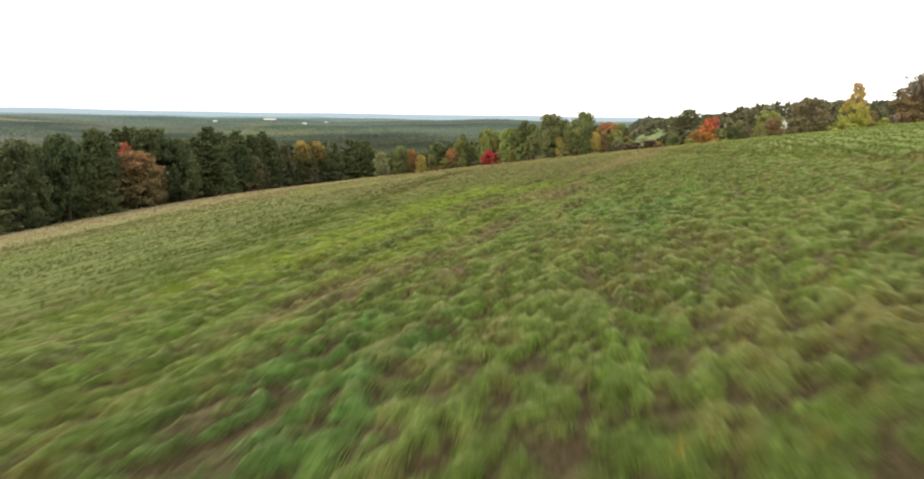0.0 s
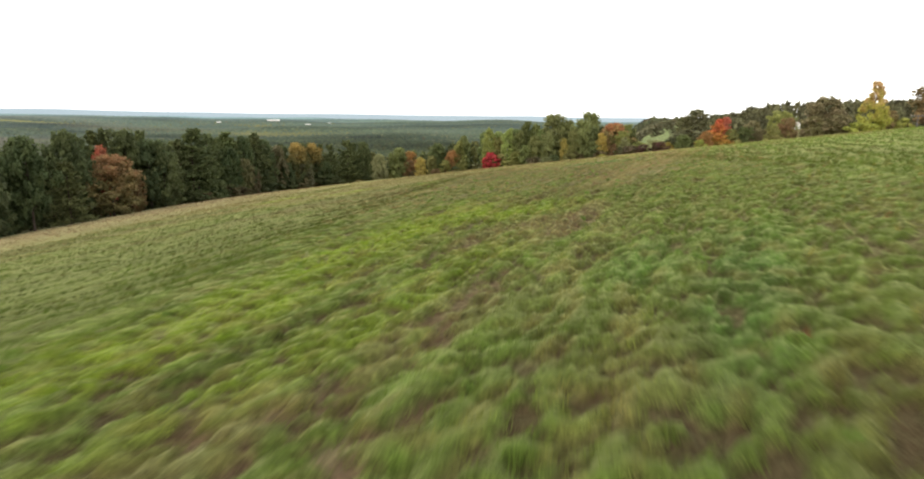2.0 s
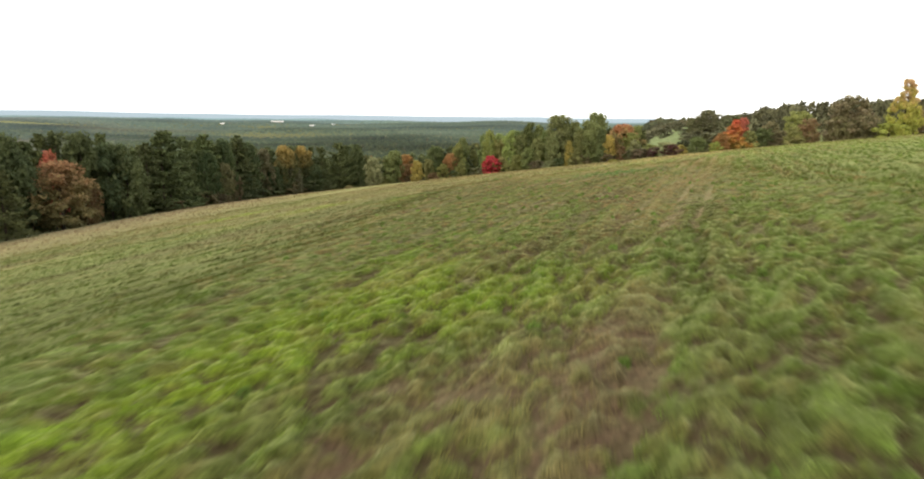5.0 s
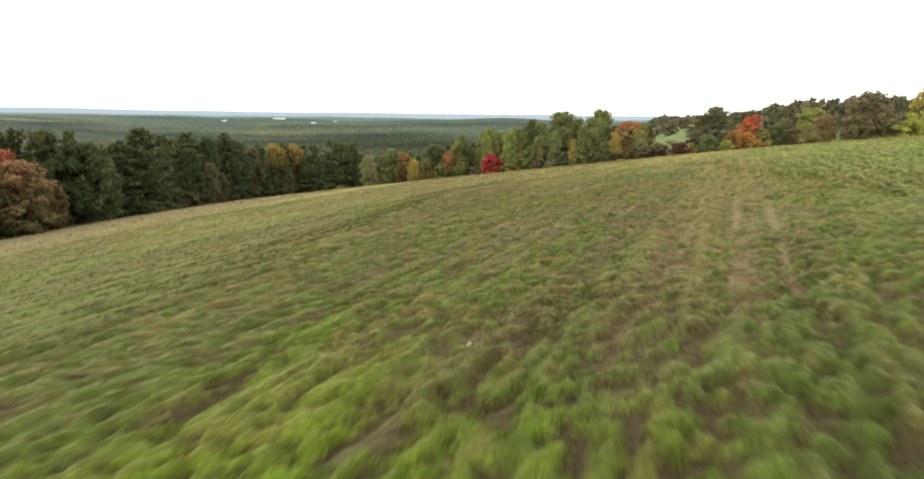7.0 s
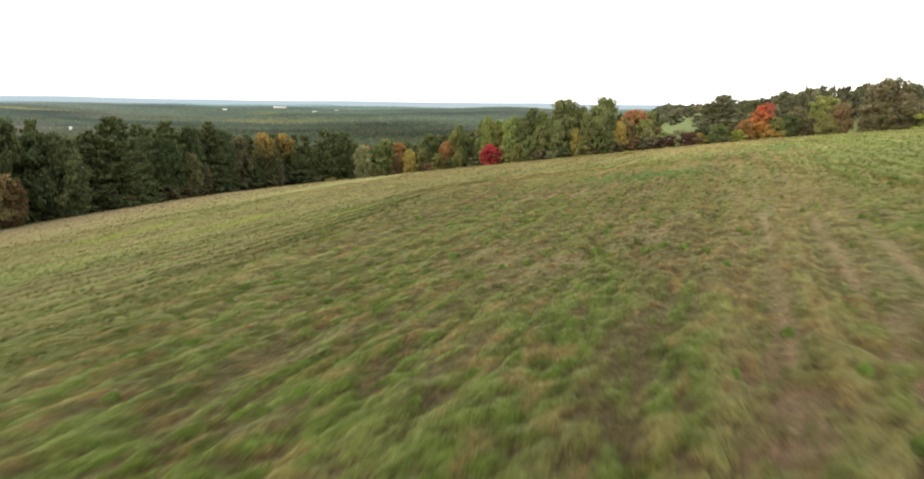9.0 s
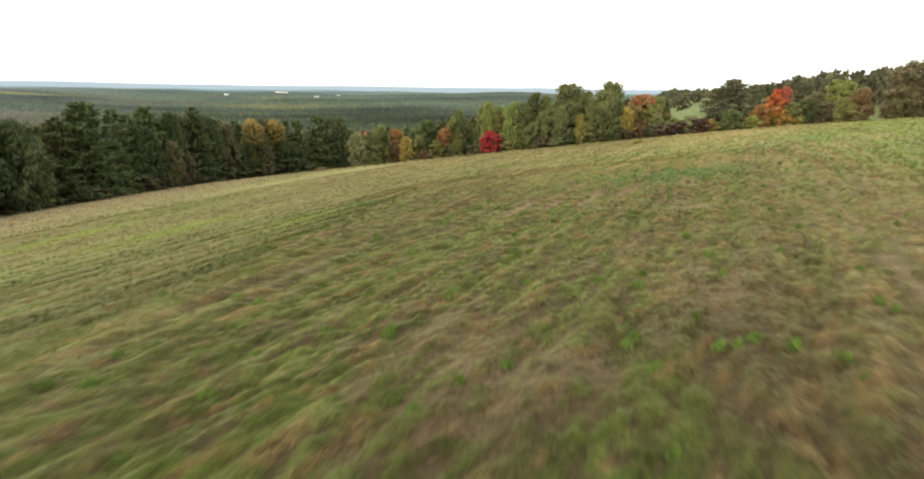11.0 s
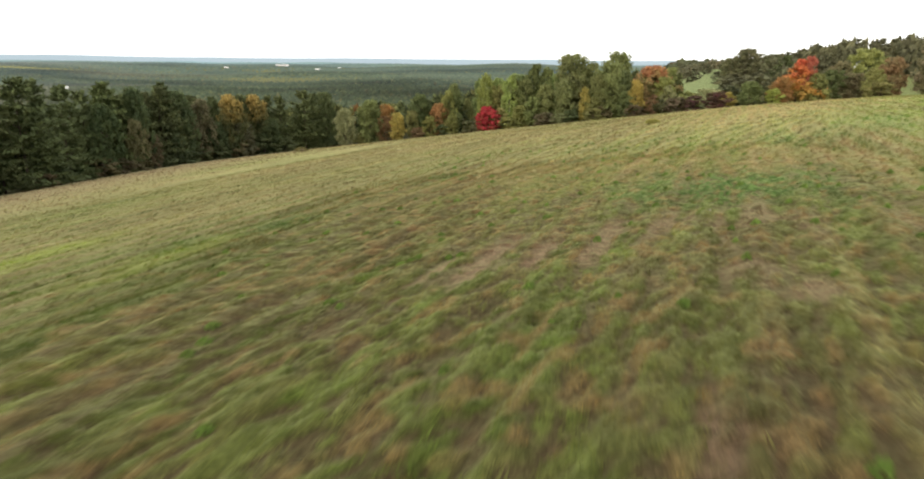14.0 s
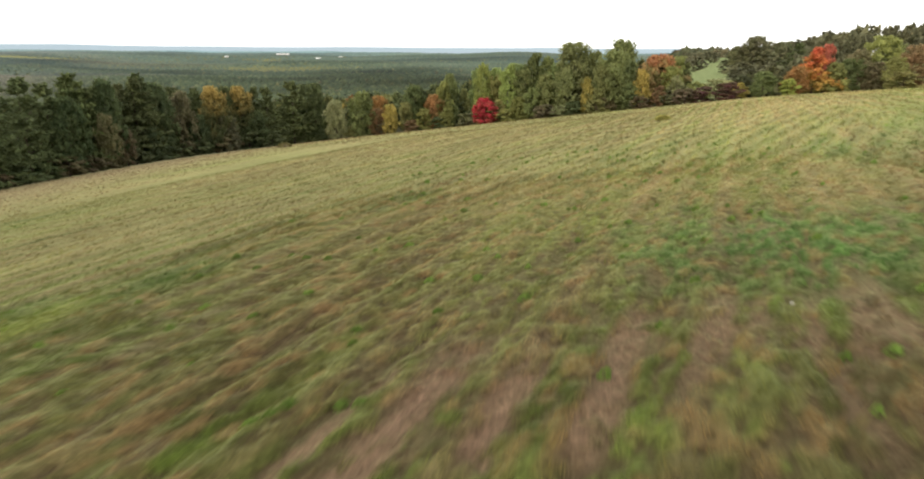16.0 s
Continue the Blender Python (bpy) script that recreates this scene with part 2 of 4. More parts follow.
def woody(rng, top, limbs, thick, lean=0.03):
    """Tapered trunk with limbs, one high."""
    bend = rng.normal(0, lean, 2)
    z = np.linspace(-0.03, top, 6)
    line = np.c_[bend[0] * z ** 2, bend[1] * z ** 2, z]
    parts = [tube(line, thick * (1.25 - 1.1 * np.linspace(0, 1, 6)), 8)]
    for _ in range(limbs):
        h, a = rng.uniform(0.22, top * 0.9), rng.uniform(0, 2 * np.pi)
        length = rng.uniform(0.14, 0.30) * (1.15 - h)
        s = np.linspace(0, 1, 4)
        way = np.c_[np.cos(a) * s * length, np.sin(a) * s * length, h + s * length * rng.uniform(0.2, 0.9)]
        parts.append(tube(way, thick * 0.38 * (1 - 0.8 * s), 5))
    return merged(parts)


def bare_branches(rng, p, d, length, r, depth, parts):
    s = np.linspace(0, 1, 4)[:, None]
    wob = rng.normal(0, 0.04 * length, (4, 3)) * s
    line = p + d * length * s + wob
    parts.append(tube(line, r * (1 - 0.45 * s[:, 0]), 5 if depth > 1 else 3))
    if depth:
        for _ in range(4):
            e = d + rng.normal(0, 0.55, 3)
            e[2] += 0.15
            bare_branches(rng, line[rng.integers(2, 4)], e / np.linalg.norm(e), length * rng.uniform(0.5, 0.75), r * 0.5, depth - 1, parts)


def part(name, mesh, parent, label=""):
    ob = new(name, mesh)
    ob.parent = parent
    return tagged(ob, label)


# ---- the lie of the land ----
def smooth(a, b, v):
    s = np.clip((v - a) / (b - a), 0, 1)
    return s * s * (3 - 2 * s)


def rolls(x, y, size, seed):
    """Smooth value noise in -1..1 over the plan."""
    u, v = x / size + 37.7 * seed, y / size - 11.3 * seed
    i, j = np.floor(u), np.floor(v)
    a, b = smooth(0, 1, u - i), smooth(0, 1, v - j)

    def pick(p, q):
        h = np.sin(p * 127.1 + q * 311.7 + seed * 74.7) * 43758.5453
        return 2 * (h - np.floor(h)) - 1

    return ((pick(i, j) * (1 - a) + pick(i + 1, j) * a) * (1 - b)
            + (pick(i, j + 1) * (1 - a) + pick(i + 1, j + 1) * a) * b)


def hilltop(x, y):
    """The mown crown of the hill, a smooth cubic."""
    u, v = np.clip(x, -93, 166) / 96, (np.clip(y, -64, 285) - 96) / 128
    return (-8.775 + 13.292 * u - 8.401 * v - 1.789 * u * u - 3.237 * u * v - 1.577 * v * v + 0.360 * u ** 3 + 1.128 * u * u * v + 1.214 * u * v * v - 0.538 * v ** 3)


def ground_z(x, y):
    """Height of the ground anywhere: hilltop, wooded slope, valley, far hills."""
    x, y = np.asarray(x, float), np.asarray(y, float)
    out = np.hypot(np.maximum(0, -74 - x), np.maximum(0, y - 275))
    right = smooth(-25, 65, x - 0.24 * (y - 77))
    far = np.hypot(x, y)
    valley = (-100 + 14 * rolls(x, y, 900, 1) + 7 * rolls(x, y, 330, 2)
              + (27 * rolls(x / 3.2, y, 520, 4) + 15 * rolls(x / 2.5, y, 190, 5)) * smooth(500, 1000, far) * (1 - 0.7 * smooth(3300, 4700, far))
              + 52 * smooth(1800, 4700, far) + 12 * smooth(2500, 4000, far) * rolls(x, y, 1300, 3))
    hold = 1 - 0.93 * right * (1 - smooth(900, 2200, far))
    fall = np.where(out > 0, (smooth(-30, 800, out) - smooth(-30, 800, 0.0)) * hold, 0)
    knoll = 9 * np.exp(-((x - 330) ** 2 + (y - 500) ** 2) / 13000)
    dip = 2.3 * smooth(65, 125, x) * smooth(70, 140, y) * (1 - smooth(265, 330, y))
    return hilltop(x, y) * (1 - fall) + valley * fall + knoll * right - dip

# Edge of the mown field in plan, going round from the near left.
FIELD = np.array([(-96.0, -64.0), (-76.8, 48.0), (-70.4, 120.0), (-68.8, 176.0), (-67.2, 240.0), (-43.2, 272.0), (0.0, 265.6), (32.0, 243.2), (72.0, 230.4), (92.8, 235.2), (134.4, 220.8), (176.0, 224.0), (224.0, 176.0), (240.0, 0.0), (240.0, -60.0), (-110.0, -64.0)])


def in_field(x, y):
    inside = np.zeros(np.shape(x), bool)
    for (ax, ay), (bx, by) in zip(FIELD, np.roll(FIELD, -1, 0)):
        cross = (ay > y) != (by > y)
        with np.errstate(divide="ignore", invalid="ignore"):
            inside ^= cross & (x < (bx - ax) * (y - ay) / (by - ay) + ax)
    return inside


def edge_gap(x, y):
    """Metres to the field's edge."""
    best = np.full(np.shape(x), 1e9)
    for (ax, ay), (bx, by) in zip(FIELD, np.roll(FIELD, -1, 0)):
        dx, dy = bx - ax, by - ay
        s = np.clip(((x - ax) * dx + (y - ay) * dy) / (dx * dx + dy * dy), 0, 1)
        best = np.minimum(best, np.hypot(x - ax - s * dx, y - ay - s * dy))
    return best


# ---- colours of the grass ----
LUSH, GREEN, TAN = np.array((0.138, 0.222, 0.034)), np.array((0.140, 0.185, 0.040)), np.array((0.290, 0.224, 0.102))
SOIL, LIME, DEEP = np.array((0.235, 0.145, 0.094)), np.array((0.215, 0.290, 0.028)), np.array((0.086, 0.184, 0.044))
# The thatch brown carries the shade between tufts in it.
RUST, SHADED_THATCH, DUN = np.array((0.250, 0.150, 0.070)), np.array((0.055, 0.036, 0.021)), np.array((0.140, 0.098, 0.050))
ROWS, FAR_ROWS = radians(22), radians(35)
# Patches: middle, half-length along and across the mown rows, strength.
LIME_SPOTS = ((-1, 21.5, 7, 1.6, 0.5), (1.2, 28, 6, 1.6, 0.45), (-8.5, 20, 6, 2.4, 0.7), (-5.5, 25, 7, 2.6, 0.75), (-3.2, 31, 7, 3, 0.75), (0, 40, 8, 3.2, 0.65), (3, 42.5, 6, 2.6, 0.55), (0.3, 47, 6, 2.6, 0.38), (-2, 38, 7, 2.6, 0.6),
              (3.4, 39, 4, 2, 0.5), (6.5, 41, 3.5, 1.8, 0.5), (-26, 98, 9, 2.2, 0.75), (-14.8, 95.6, 9, 2, 0.8), (-5, 93.6, 6, 1.7, 0.9), (-1, 80, 4, 1.6, 0.35))
GREEN_SPOTS = ((-13.3, 28, 12, 3.6, 0.8), (-13.5, 38, 14, 4, 0.8), (-15, 53, 16, 4.5, 0.75), (-9.5, 51, 8, 3, 0.6), (10, 22, 11, 4.5, 0.8), (18, 33, 20, 7, 0.85), (20, 54, 18, 7, 0.85),
               (6.6, 76.7, 6, 3.6, 0.7), (9.9, 75, 6, 2.6, 0.6), (13, 99, 9, 3, 0.5), (-1, 67, 5, 2, 0.5), (33, 86, 22, 7, 0.65), (50, 120, 30, 9, 0.65), (38, 66, 30, 9, 0.75), (-11, 86, 14, 3.5, 0.4), (43, 127, 22, 6, 0.6), (66, 142, 40, 9, 0.55), (92, 182, 42, 12, 0.55))
DEEP_SPOTS = ((-2.9, 9.3, 4, 1.3, 0.6), (-1.3, 9.2, 4, 1.1, 0.6), (-1.7, 7.4, 3, 1, 0.6), (5.7, 24.2, 3, 1.3, 0.4), (6.4, 21, 3.5, 1.2, 0.4), (4.8, 18, 2.5, 1, 0.35), (8.5, 25, 4, 1.5, 0.3),
              (19, 93.4, 5, 3.6, 0.75), (18.2, 96, 4, 3, 0.8), (20.8, 93.6, 4, 3, 0.75), (-1.5, 99, 3.5, 1.6, 0.65), (5.5, 110.5, 4, 2, 0.55), (-5.3, 95.8, 3, 1.5, 0.5), (23, 91, 5, 3, 0.6), (31, 113, 6, 3, 0.5), (40, 118, 10, 3, 0.4))
SOIL_SPOTS = ((-1.8, 16.7, 4, 0.9, 0.35), (-0.2, 15.4, 2.5, 0.5, 0.45), (-3.2, 15.2, 4, 0.8, 0.40), (1.1, 22.5, 4, 1, 0.35), (2.5, 33.6, 5, 1.2, 0.35), (4.8, 33.6, 5, 1.3, 0.40), (6.4, 35.6, 5, 1, 0.35),
              (4.5, 47.1, 4, 1.2, 0.35), (1.8, 48, 5, 1, 0.30), (9.9, 51.5, 7, 0.6, 0.45), (11.6, 50.4, 9, 0.5, 0.5), (11.9, 69, 2, 1.2, 0.4), (12.7, 67.7, 2, 1.3, 0.4), (5.4, 66.8, 3, 1.2, 0.3), (7.2, 64.5, 3, 2, 0.35))
TRACKS = ((9.3, 86.2, 3.4, 0.45, 0.8), (11, 86.5, 3.6, 0.5, 0.8), (13, 87.1, 3.6, 0.42, 0.75), (7.9, 86, 3, 0.3, 0.7), (15.6, 89, 2.2, 0.35, 0.6), (17.2, 88.4, 2, 0.35, 0.5), (18.7, 88.6, 2.2, 0.45, 0.6),
          (9.9, 87.6, 3, 1.0, 0.35), (15.7, 82.2, 1.2, 0.8, 0.45), (16.5, 80.5, 0.9, 0.6, 0.6), (12.3, 74.7, 2, 0.35, 0.55), (19.1, 86, 3, 0.35, 0.5), (22, 86, 5, 0.45, 0.4), (14.9, 88, 2.4, 0.3, 0.5), (16.2, 88.6, 2, 0.28, 0.5), (18, 88.2, 2.6, 0.3, 0.55), (19.3, 87.8, 2.2, 0.3, 0.5), (16.4, 85.4, 2.4, 0.35, 0.4))
STRAW_SPOTS = ((13.8, 60, 4, 2.2, 0.5), (14.3, 63.5, 5, 3, 0.25), (20.9, 74, 12, 0.6, 0.6), (24.1, 77, 13, 0.6, 0.6), (26, 83, 20, 0.5, 0.6), (10.7, 73, 7, 2.4, 0.25), (52, 165, 40, 8, 0.4), (10, 105, 18, 7, 0.45), (-8, 112, 18, 6, 0.45))
RUST_SPOTS = ((19.5, 27, 6, 2.2, 0.35), (4.4, 8.4, 2, 1.2, 0.25), (5.8, 8, 2, 1, 0.3), (5.8, 14.7, 2.5, 1.2, 0.25), (3.7, 17.8, 2.5, 1.0, 0.25), (16.5, 80.5, 0.9, 0.6, 0.5), (24, 92, 4, 0.8, 0.35))
DUN_SPOTS = ((10.6, 64.4, 6, 2.6, 0.5), (13.6, 66.5, 7, 2.2, 0.5), (7.6, 64, 5, 1.6, 0.4), (8.2, 47.2, 4, 1.8, 0.4), (5.4, 46.6, 4, 1.4, 0.35), (12.4, 51.5, 6, 1.6, 0.35), (12.8, 76, 6, 2.2, 0.2), (15.9, 84.6, 5, 1.8, 0.5))
# Wheel ruts across the mown rows' middle, metres across the rows.
RUTS = (-9.9, -8.35, -7.0)
PATCHES = [(*spot, colour) for spots, colour in ((STRAW_SPOTS, TAN), (GREEN_SPOTS, GREEN), (LIME_SPOTS, LIME), (DEEP_SPOTS, DEEP), (SOIL_SPOTS, SOIL), (TRACKS, SOIL), (RUST_SPOTS, RUST), (DUN_SPOTS, DUN)) for spot in spots]


def in_row(x, y):
    """Metres along and across the mown rows."""
    return x * math.sin(ROWS) + y * math.cos(ROWS), x * math.cos(ROWS) - y * math.sin(ROWS)


def bare_soil(x, y):
    """How bare the ground is, 0 to 1: worn streaks and tracks where the turf is gone."""
    a, b = in_row(x, y)
    edges = 0.35 * rolls(a / 3, b, 0.7, 10) + 0.30 * rolls(a / 1.5, b, 0.3, 11)
    worn = np.zeros(np.shape(x))
    for rut in RUTS:
        wheel = np.exp(-((b - rut - 0.12 * rolls(a, 0 * a, 9, 81)) / 0.17) ** 2) * smooth(44, 50, y) * (1 - smooth(105, 150, y))
        worn = np.maximum(worn, 0.80 * wheel * smooth(-0.9, 0.1, rolls(a, b, 2.2, 82)))
    for px, py, along, across, strength in SOIL_SPOTS + TRACKS:
        pa, pb = in_row(x - px, y - py)
        worn = np.maximum(worn, strength * (1 - smooth(0.3, 1.3, np.hypot(pa / along, pb / across) + edges)))
    return worn


def grass_tone(x, y):
    """Colour of the turf at a place: green at the near end, straw farther on, streaked along the rows."""
    a, b = in_row(x, y)
    dry = (0.10 + 0.12 * smooth(40, 58, y) + 0.24 * smooth(50, 105, y) + 0.34 * smooth(92, 150, y) + 0.18 * rolls(a / 4, b, 5.5, 5) + 0.17 * rolls(a / 6, b, 1.4, 6)
           + 0.16 * rolls(x, y, 14, 7) + 0.16 * np.sin(b * 2 * np.pi / 3.3 + 0.8 * rolls(a, b, 18, 8)))
    straw = (0.40 + 0.60 * smooth(50, 90, y)) * smooth(0.25, 0.97, np.sin(b * 2 * np.pi / 1.65 + 1.2 * rolls(a, b, 26, 14))) * smooth(-0.8, 0.3, rolls(a / 4, b, 6, 15)) * smooth(30, 60, y) * (1 - 0.65 * nearness(x, y))
    dry = np.clip(dry - 0.15 + straw - 0.28 * smooth(-9, 3, b) * (1 - 0.5 * smooth(130, 220, y)), 0, 1)[:, None]
    c = GREEN * (1 - dry) + TAN * dry
    swath = sum(np.exp(-((b - m - 0.15 * rolls(a, 0 * a, 9, 83)) / 0.34) ** 2) for m in (-10.75, -9.1, -7.65, -6.1))
    swath = (0.95 * swath * smooth(42, 58, y) * (1 - smooth(140, 200, y)) * smooth(-1.0, 0.2, rolls(a / 3, b, 1.5, 84)))[:, None]
    c = c * (1 - swath) + 1.12 * TAN * swath
    lush = np.clip(0.5 * rolls(a / 4, b, 2.6, 9) * (1 - smooth(45, 90, y)) + 0.75 * smooth(1, 12, b) * (1 - smooth(60, 130, y)), 0, 1)[:, None]
    c = c * (1 - lush) + LUSH * lush
    edges = 0.40 * rolls(a / 3, b, 1.6, 10) + 0.30 * rolls(a / 1.5, b, 0.5, 11)
    for px, py, along, across, strength, colour in PATCHES:
        pa, pb = in_row(x - px, y - py)
        s = (strength * (1 - smooth(0.25, 1.35, np.hypot(pa / along, pb / across) + edges)))[:, None]
        c = c * (1 - s) + colour * s
    streaks = (0.20 * rolls(a / 12, b, 0.9, 90) + 0.16 * rolls(a / 9, b, 2.3, 91)) * (1 - 0.7 * nearness(x, y) * (1 - smooth(90, 116, y)))
    # Darker to the left, lens vignetting partly put into the turf colour.
    c = c * (1 - 0.28 * smooth(20, 34, -b) + streaks)[:, None]
    # Rows that swing round towards the far corner of the field.
    turned = x * math.cos(FAR_ROWS) - y * math.sin(FAR_ROWS)
    fan = smooth(98, 114, y) * (1 - smooth(150, 176, y)) * smooth(4, 13, -b) * (1 - smooth(30, 46, -b)) * (0.75 + 0.25 * rolls(a, b, 11, 93))
    wave = np.sin(turned * 2 * np.pi / 1.7 + 0.9 * rolls(x, y, 16, 92))
    c = c * (1 + 0.36 * fan * wave)[:, None]
    mown = (0.50 * fan * smooth(0.0, 0.9, wave))[:, None]
    c = c * (1 - mown) + 1.1 * TAN * mown
    rim = edge_gap(x, y)
    brown = ((1 - smooth(9, 46, rim)) * (1 - smooth(-40, 10, x)) * 0.75)[:, None]
    return 0.84 * (c * (1 - brown) + np.array((0.265, 0.178, 0.108)) * brown)


def nearness(x, y):
    """One along the strip under the flight, fading out to both sides."""
    return np.exp(-np.clip((np.abs(x - 0.13 * y - 1) - 8) / 7, 0, None) ** 2)


def strip_darkening(x, y):
    """How far the turf is toned down on and beside the strip, fading sideways."""
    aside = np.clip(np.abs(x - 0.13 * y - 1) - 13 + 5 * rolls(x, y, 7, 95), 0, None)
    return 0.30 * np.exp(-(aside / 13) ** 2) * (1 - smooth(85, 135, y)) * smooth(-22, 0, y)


def humps(x, y):
    """Small unevenness of the turf, drawn out along the mown rows."""
    a, b = in_row(x, y)
    return 0.05 * rolls(x, y, 2.7, 21) + 0.06 * rolls(a / 5, b, 0.8, 22) + 0.055 * np.sin(b * 2 * np.pi / 1.65)


# ---- ground ----
def steps(*runs):
    return np.unique(np.concatenate([np.arange(a, b, s) for a, b, s in runs]))


def growing(a, b, first, rate=1.09):
    out, s = [a], first
    while out[-1] < b:
        out.append(out[-1] + s)
        s *= rate
    return np.minimum(np.array(out), b)


gx = np.unique(np.concatenate([-growing(72, 4990, 2.0), steps((-72, -16, 0.65), (-16, 34, 0.42), (34, 92, 0.7)), growing(92, 4990, 2.0)]))
gy = np.unique(np.concatenate([-growing(4, 4990, 2.0, 1.16), steps((-4, 0, 1.0), (0, 116, 0.42), (116, 172, 0.6), (172, 236, 0.9)), growing(236, 4990, 2.0, 1.07)]))
GX, GY = (v.ravel() for v in np.meshgrid(gx, gy))
inside = in_field(GX, GY)
under_sod = smooth(0.5, 3.5, 17 - np.abs(GX - 1 - 0.13 * GY)) * (1 - smooth(104, 117, GY)) * smooth(2, 4, GY)
relief = np.where(inside, humps(GX, GY), 0) - 0.16 * under_sod
tones = np.tile((0.050, 0.052, 0.028), (len(GX), 1))
# Ground among the blades, mixed with thatch that has shade in its brown.
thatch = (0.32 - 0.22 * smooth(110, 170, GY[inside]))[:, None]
tones[~inside & (GX > 60) & (GY < 430)] = (0.105, 0.125, 0.045)
tones[inside] = (grass_tone(GX[inside], GY[inside]) * 0.98 * (1 - thatch) + SHADED_THATCH * thatch) * (1 - strip_darkening(GX[inside], GY[inside]))[:, None]
meadow = (np.hypot(GX - 158 - 0.33 * (GY - 480), (GY - 480) / 2.6) + 9 * rolls(GX, GY, 24, 61) < 34) & ~inside
tones[meadow] = (0.095, 0.128, 0.056)
tones[~inside & (edge_gap(GX, GY) < 22)] = (0.115, 0.105, 0.050)
# Left of the field: dark undergrowth tone with the trees' shade put in.
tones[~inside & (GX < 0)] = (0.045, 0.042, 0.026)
glade = (np.abs(np.degrees(np.arctan2(GX - 10, GY - 77)) - 18.6) < 2.4) & ~inside & ~meadow & (GY > 100) & (GY < 620)
tones[glade] = (0.135, 0.150, 0.065)
tones[glade & (GY > 340)] = (0.100, 0.132, 0.057)
tones[~inside & (GX > 40) & (GY < 215)] = (0.12, 0.145, 0.045)
nx, ny = len(gx), len(gy)
quad = (np.arange(nx - 1)[None] + nx * np.arange(ny - 1)[:, None]).ravel()
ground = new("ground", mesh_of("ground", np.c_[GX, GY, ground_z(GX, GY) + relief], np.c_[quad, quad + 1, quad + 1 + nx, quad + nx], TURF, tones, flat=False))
tagged(ground, "mown hayfield turf falling away into a wooded valley", "ground", kind="structure")


# ---- grass ----
def row_grid(a0, a1, b0, b1, along, across, shake=0.5):
    """Places on a loose grid that follows the mown rows."""
    b, a = np.meshgrid(np.arange(b0, b1, across), np.arange(a0, a1, along))
    a[:, ::2] += along / 2
    b, a = b.ravel() + rng.uniform(-shake, shake, b.size) * across, a.ravel() + rng.uniform(-shake, shake, a.size) * along
    x, y = a * math.sin(ROWS) + b * math.cos(ROWS), a * math.cos(ROWS) - b * math.sin(ROWS)
    keep = (y > 1) & (y < 285) & in_field(x, y)
    return x[keep], y[keep]


def tuft_tones(x, y, spread):
    """Each tuft's own colour: fresher, more straw-like or darker than the turf round it."""
    n = len(x)
    a, b = in_row(x, y)
    tone = grass_tone(x, y)
    pick, late = rng.uniform(0, 1, n), smooth(38, 62, y)
    tone = tone * np.exp(rng.normal(0, spread, (n, 1)) + 0.30 * rolls(a / 2.2, b, 0.45, 36)[:, None])
    fresh = (pick < 0.30 - 0.16 * late)[:, None]
    tone = np.where(fresh, tone * (1.0, 1.10, 0.88), tone)
    straw = ((pick > 0.84 - 0.12 * late) & (pick < 0.97))[:, None]
    tone = np.where(straw, tone * 0.6 + np.array((0.26, 0.205, 0.095)) * 0.4, tone)
    return np.where((pick > 0.97)[:, None], tone * 0.5 + SHADED_THATCH * 0.5, tone)


def sod(x, y):
    """How far the sod stands up between its dark gaps, 0 to about 1: clumps drawn out along the rows."""
    a, b = in_row(x, y)
    b = b + 0.10 * rolls(a, b, 0.9, 71)
    coarse = 1 - smooth(44, 58, y)
    clump = 0.85 * rolls(a / (1.4 + 1.0 * (1 - coarse)), b, 0.23, 72) * (0.45 + 0.55 * coarse) + 0.45 * rolls(a / 3.2, b, 0.15, 73) + 0.28 * rolls(a / 9, b, 0.30, 70) + 0.25 * rolls(a / 1.3, b, 0.11, 74)
    ragged = 0.20 * rolls(a / 4, b, 1.0, 75)
    up = np.clip(0.49 + 0.10 * coarse + 0.95 * clump + ragged - 0.60 * bare_soil(x, y), 0, 1.2)
    closed = smooth(0.1, 0.95, nearness(x, y)) * (1 - smooth(88, 116, y))
    return up * closed + (0.66 + 0.25 * clump) * (1 - closed)


def sod_height(x, y, up):
    return (0.120 + 0.070 * (1 - smooth(44, 58, y))) * smooth(0.05, 1.0, up) - 0.035


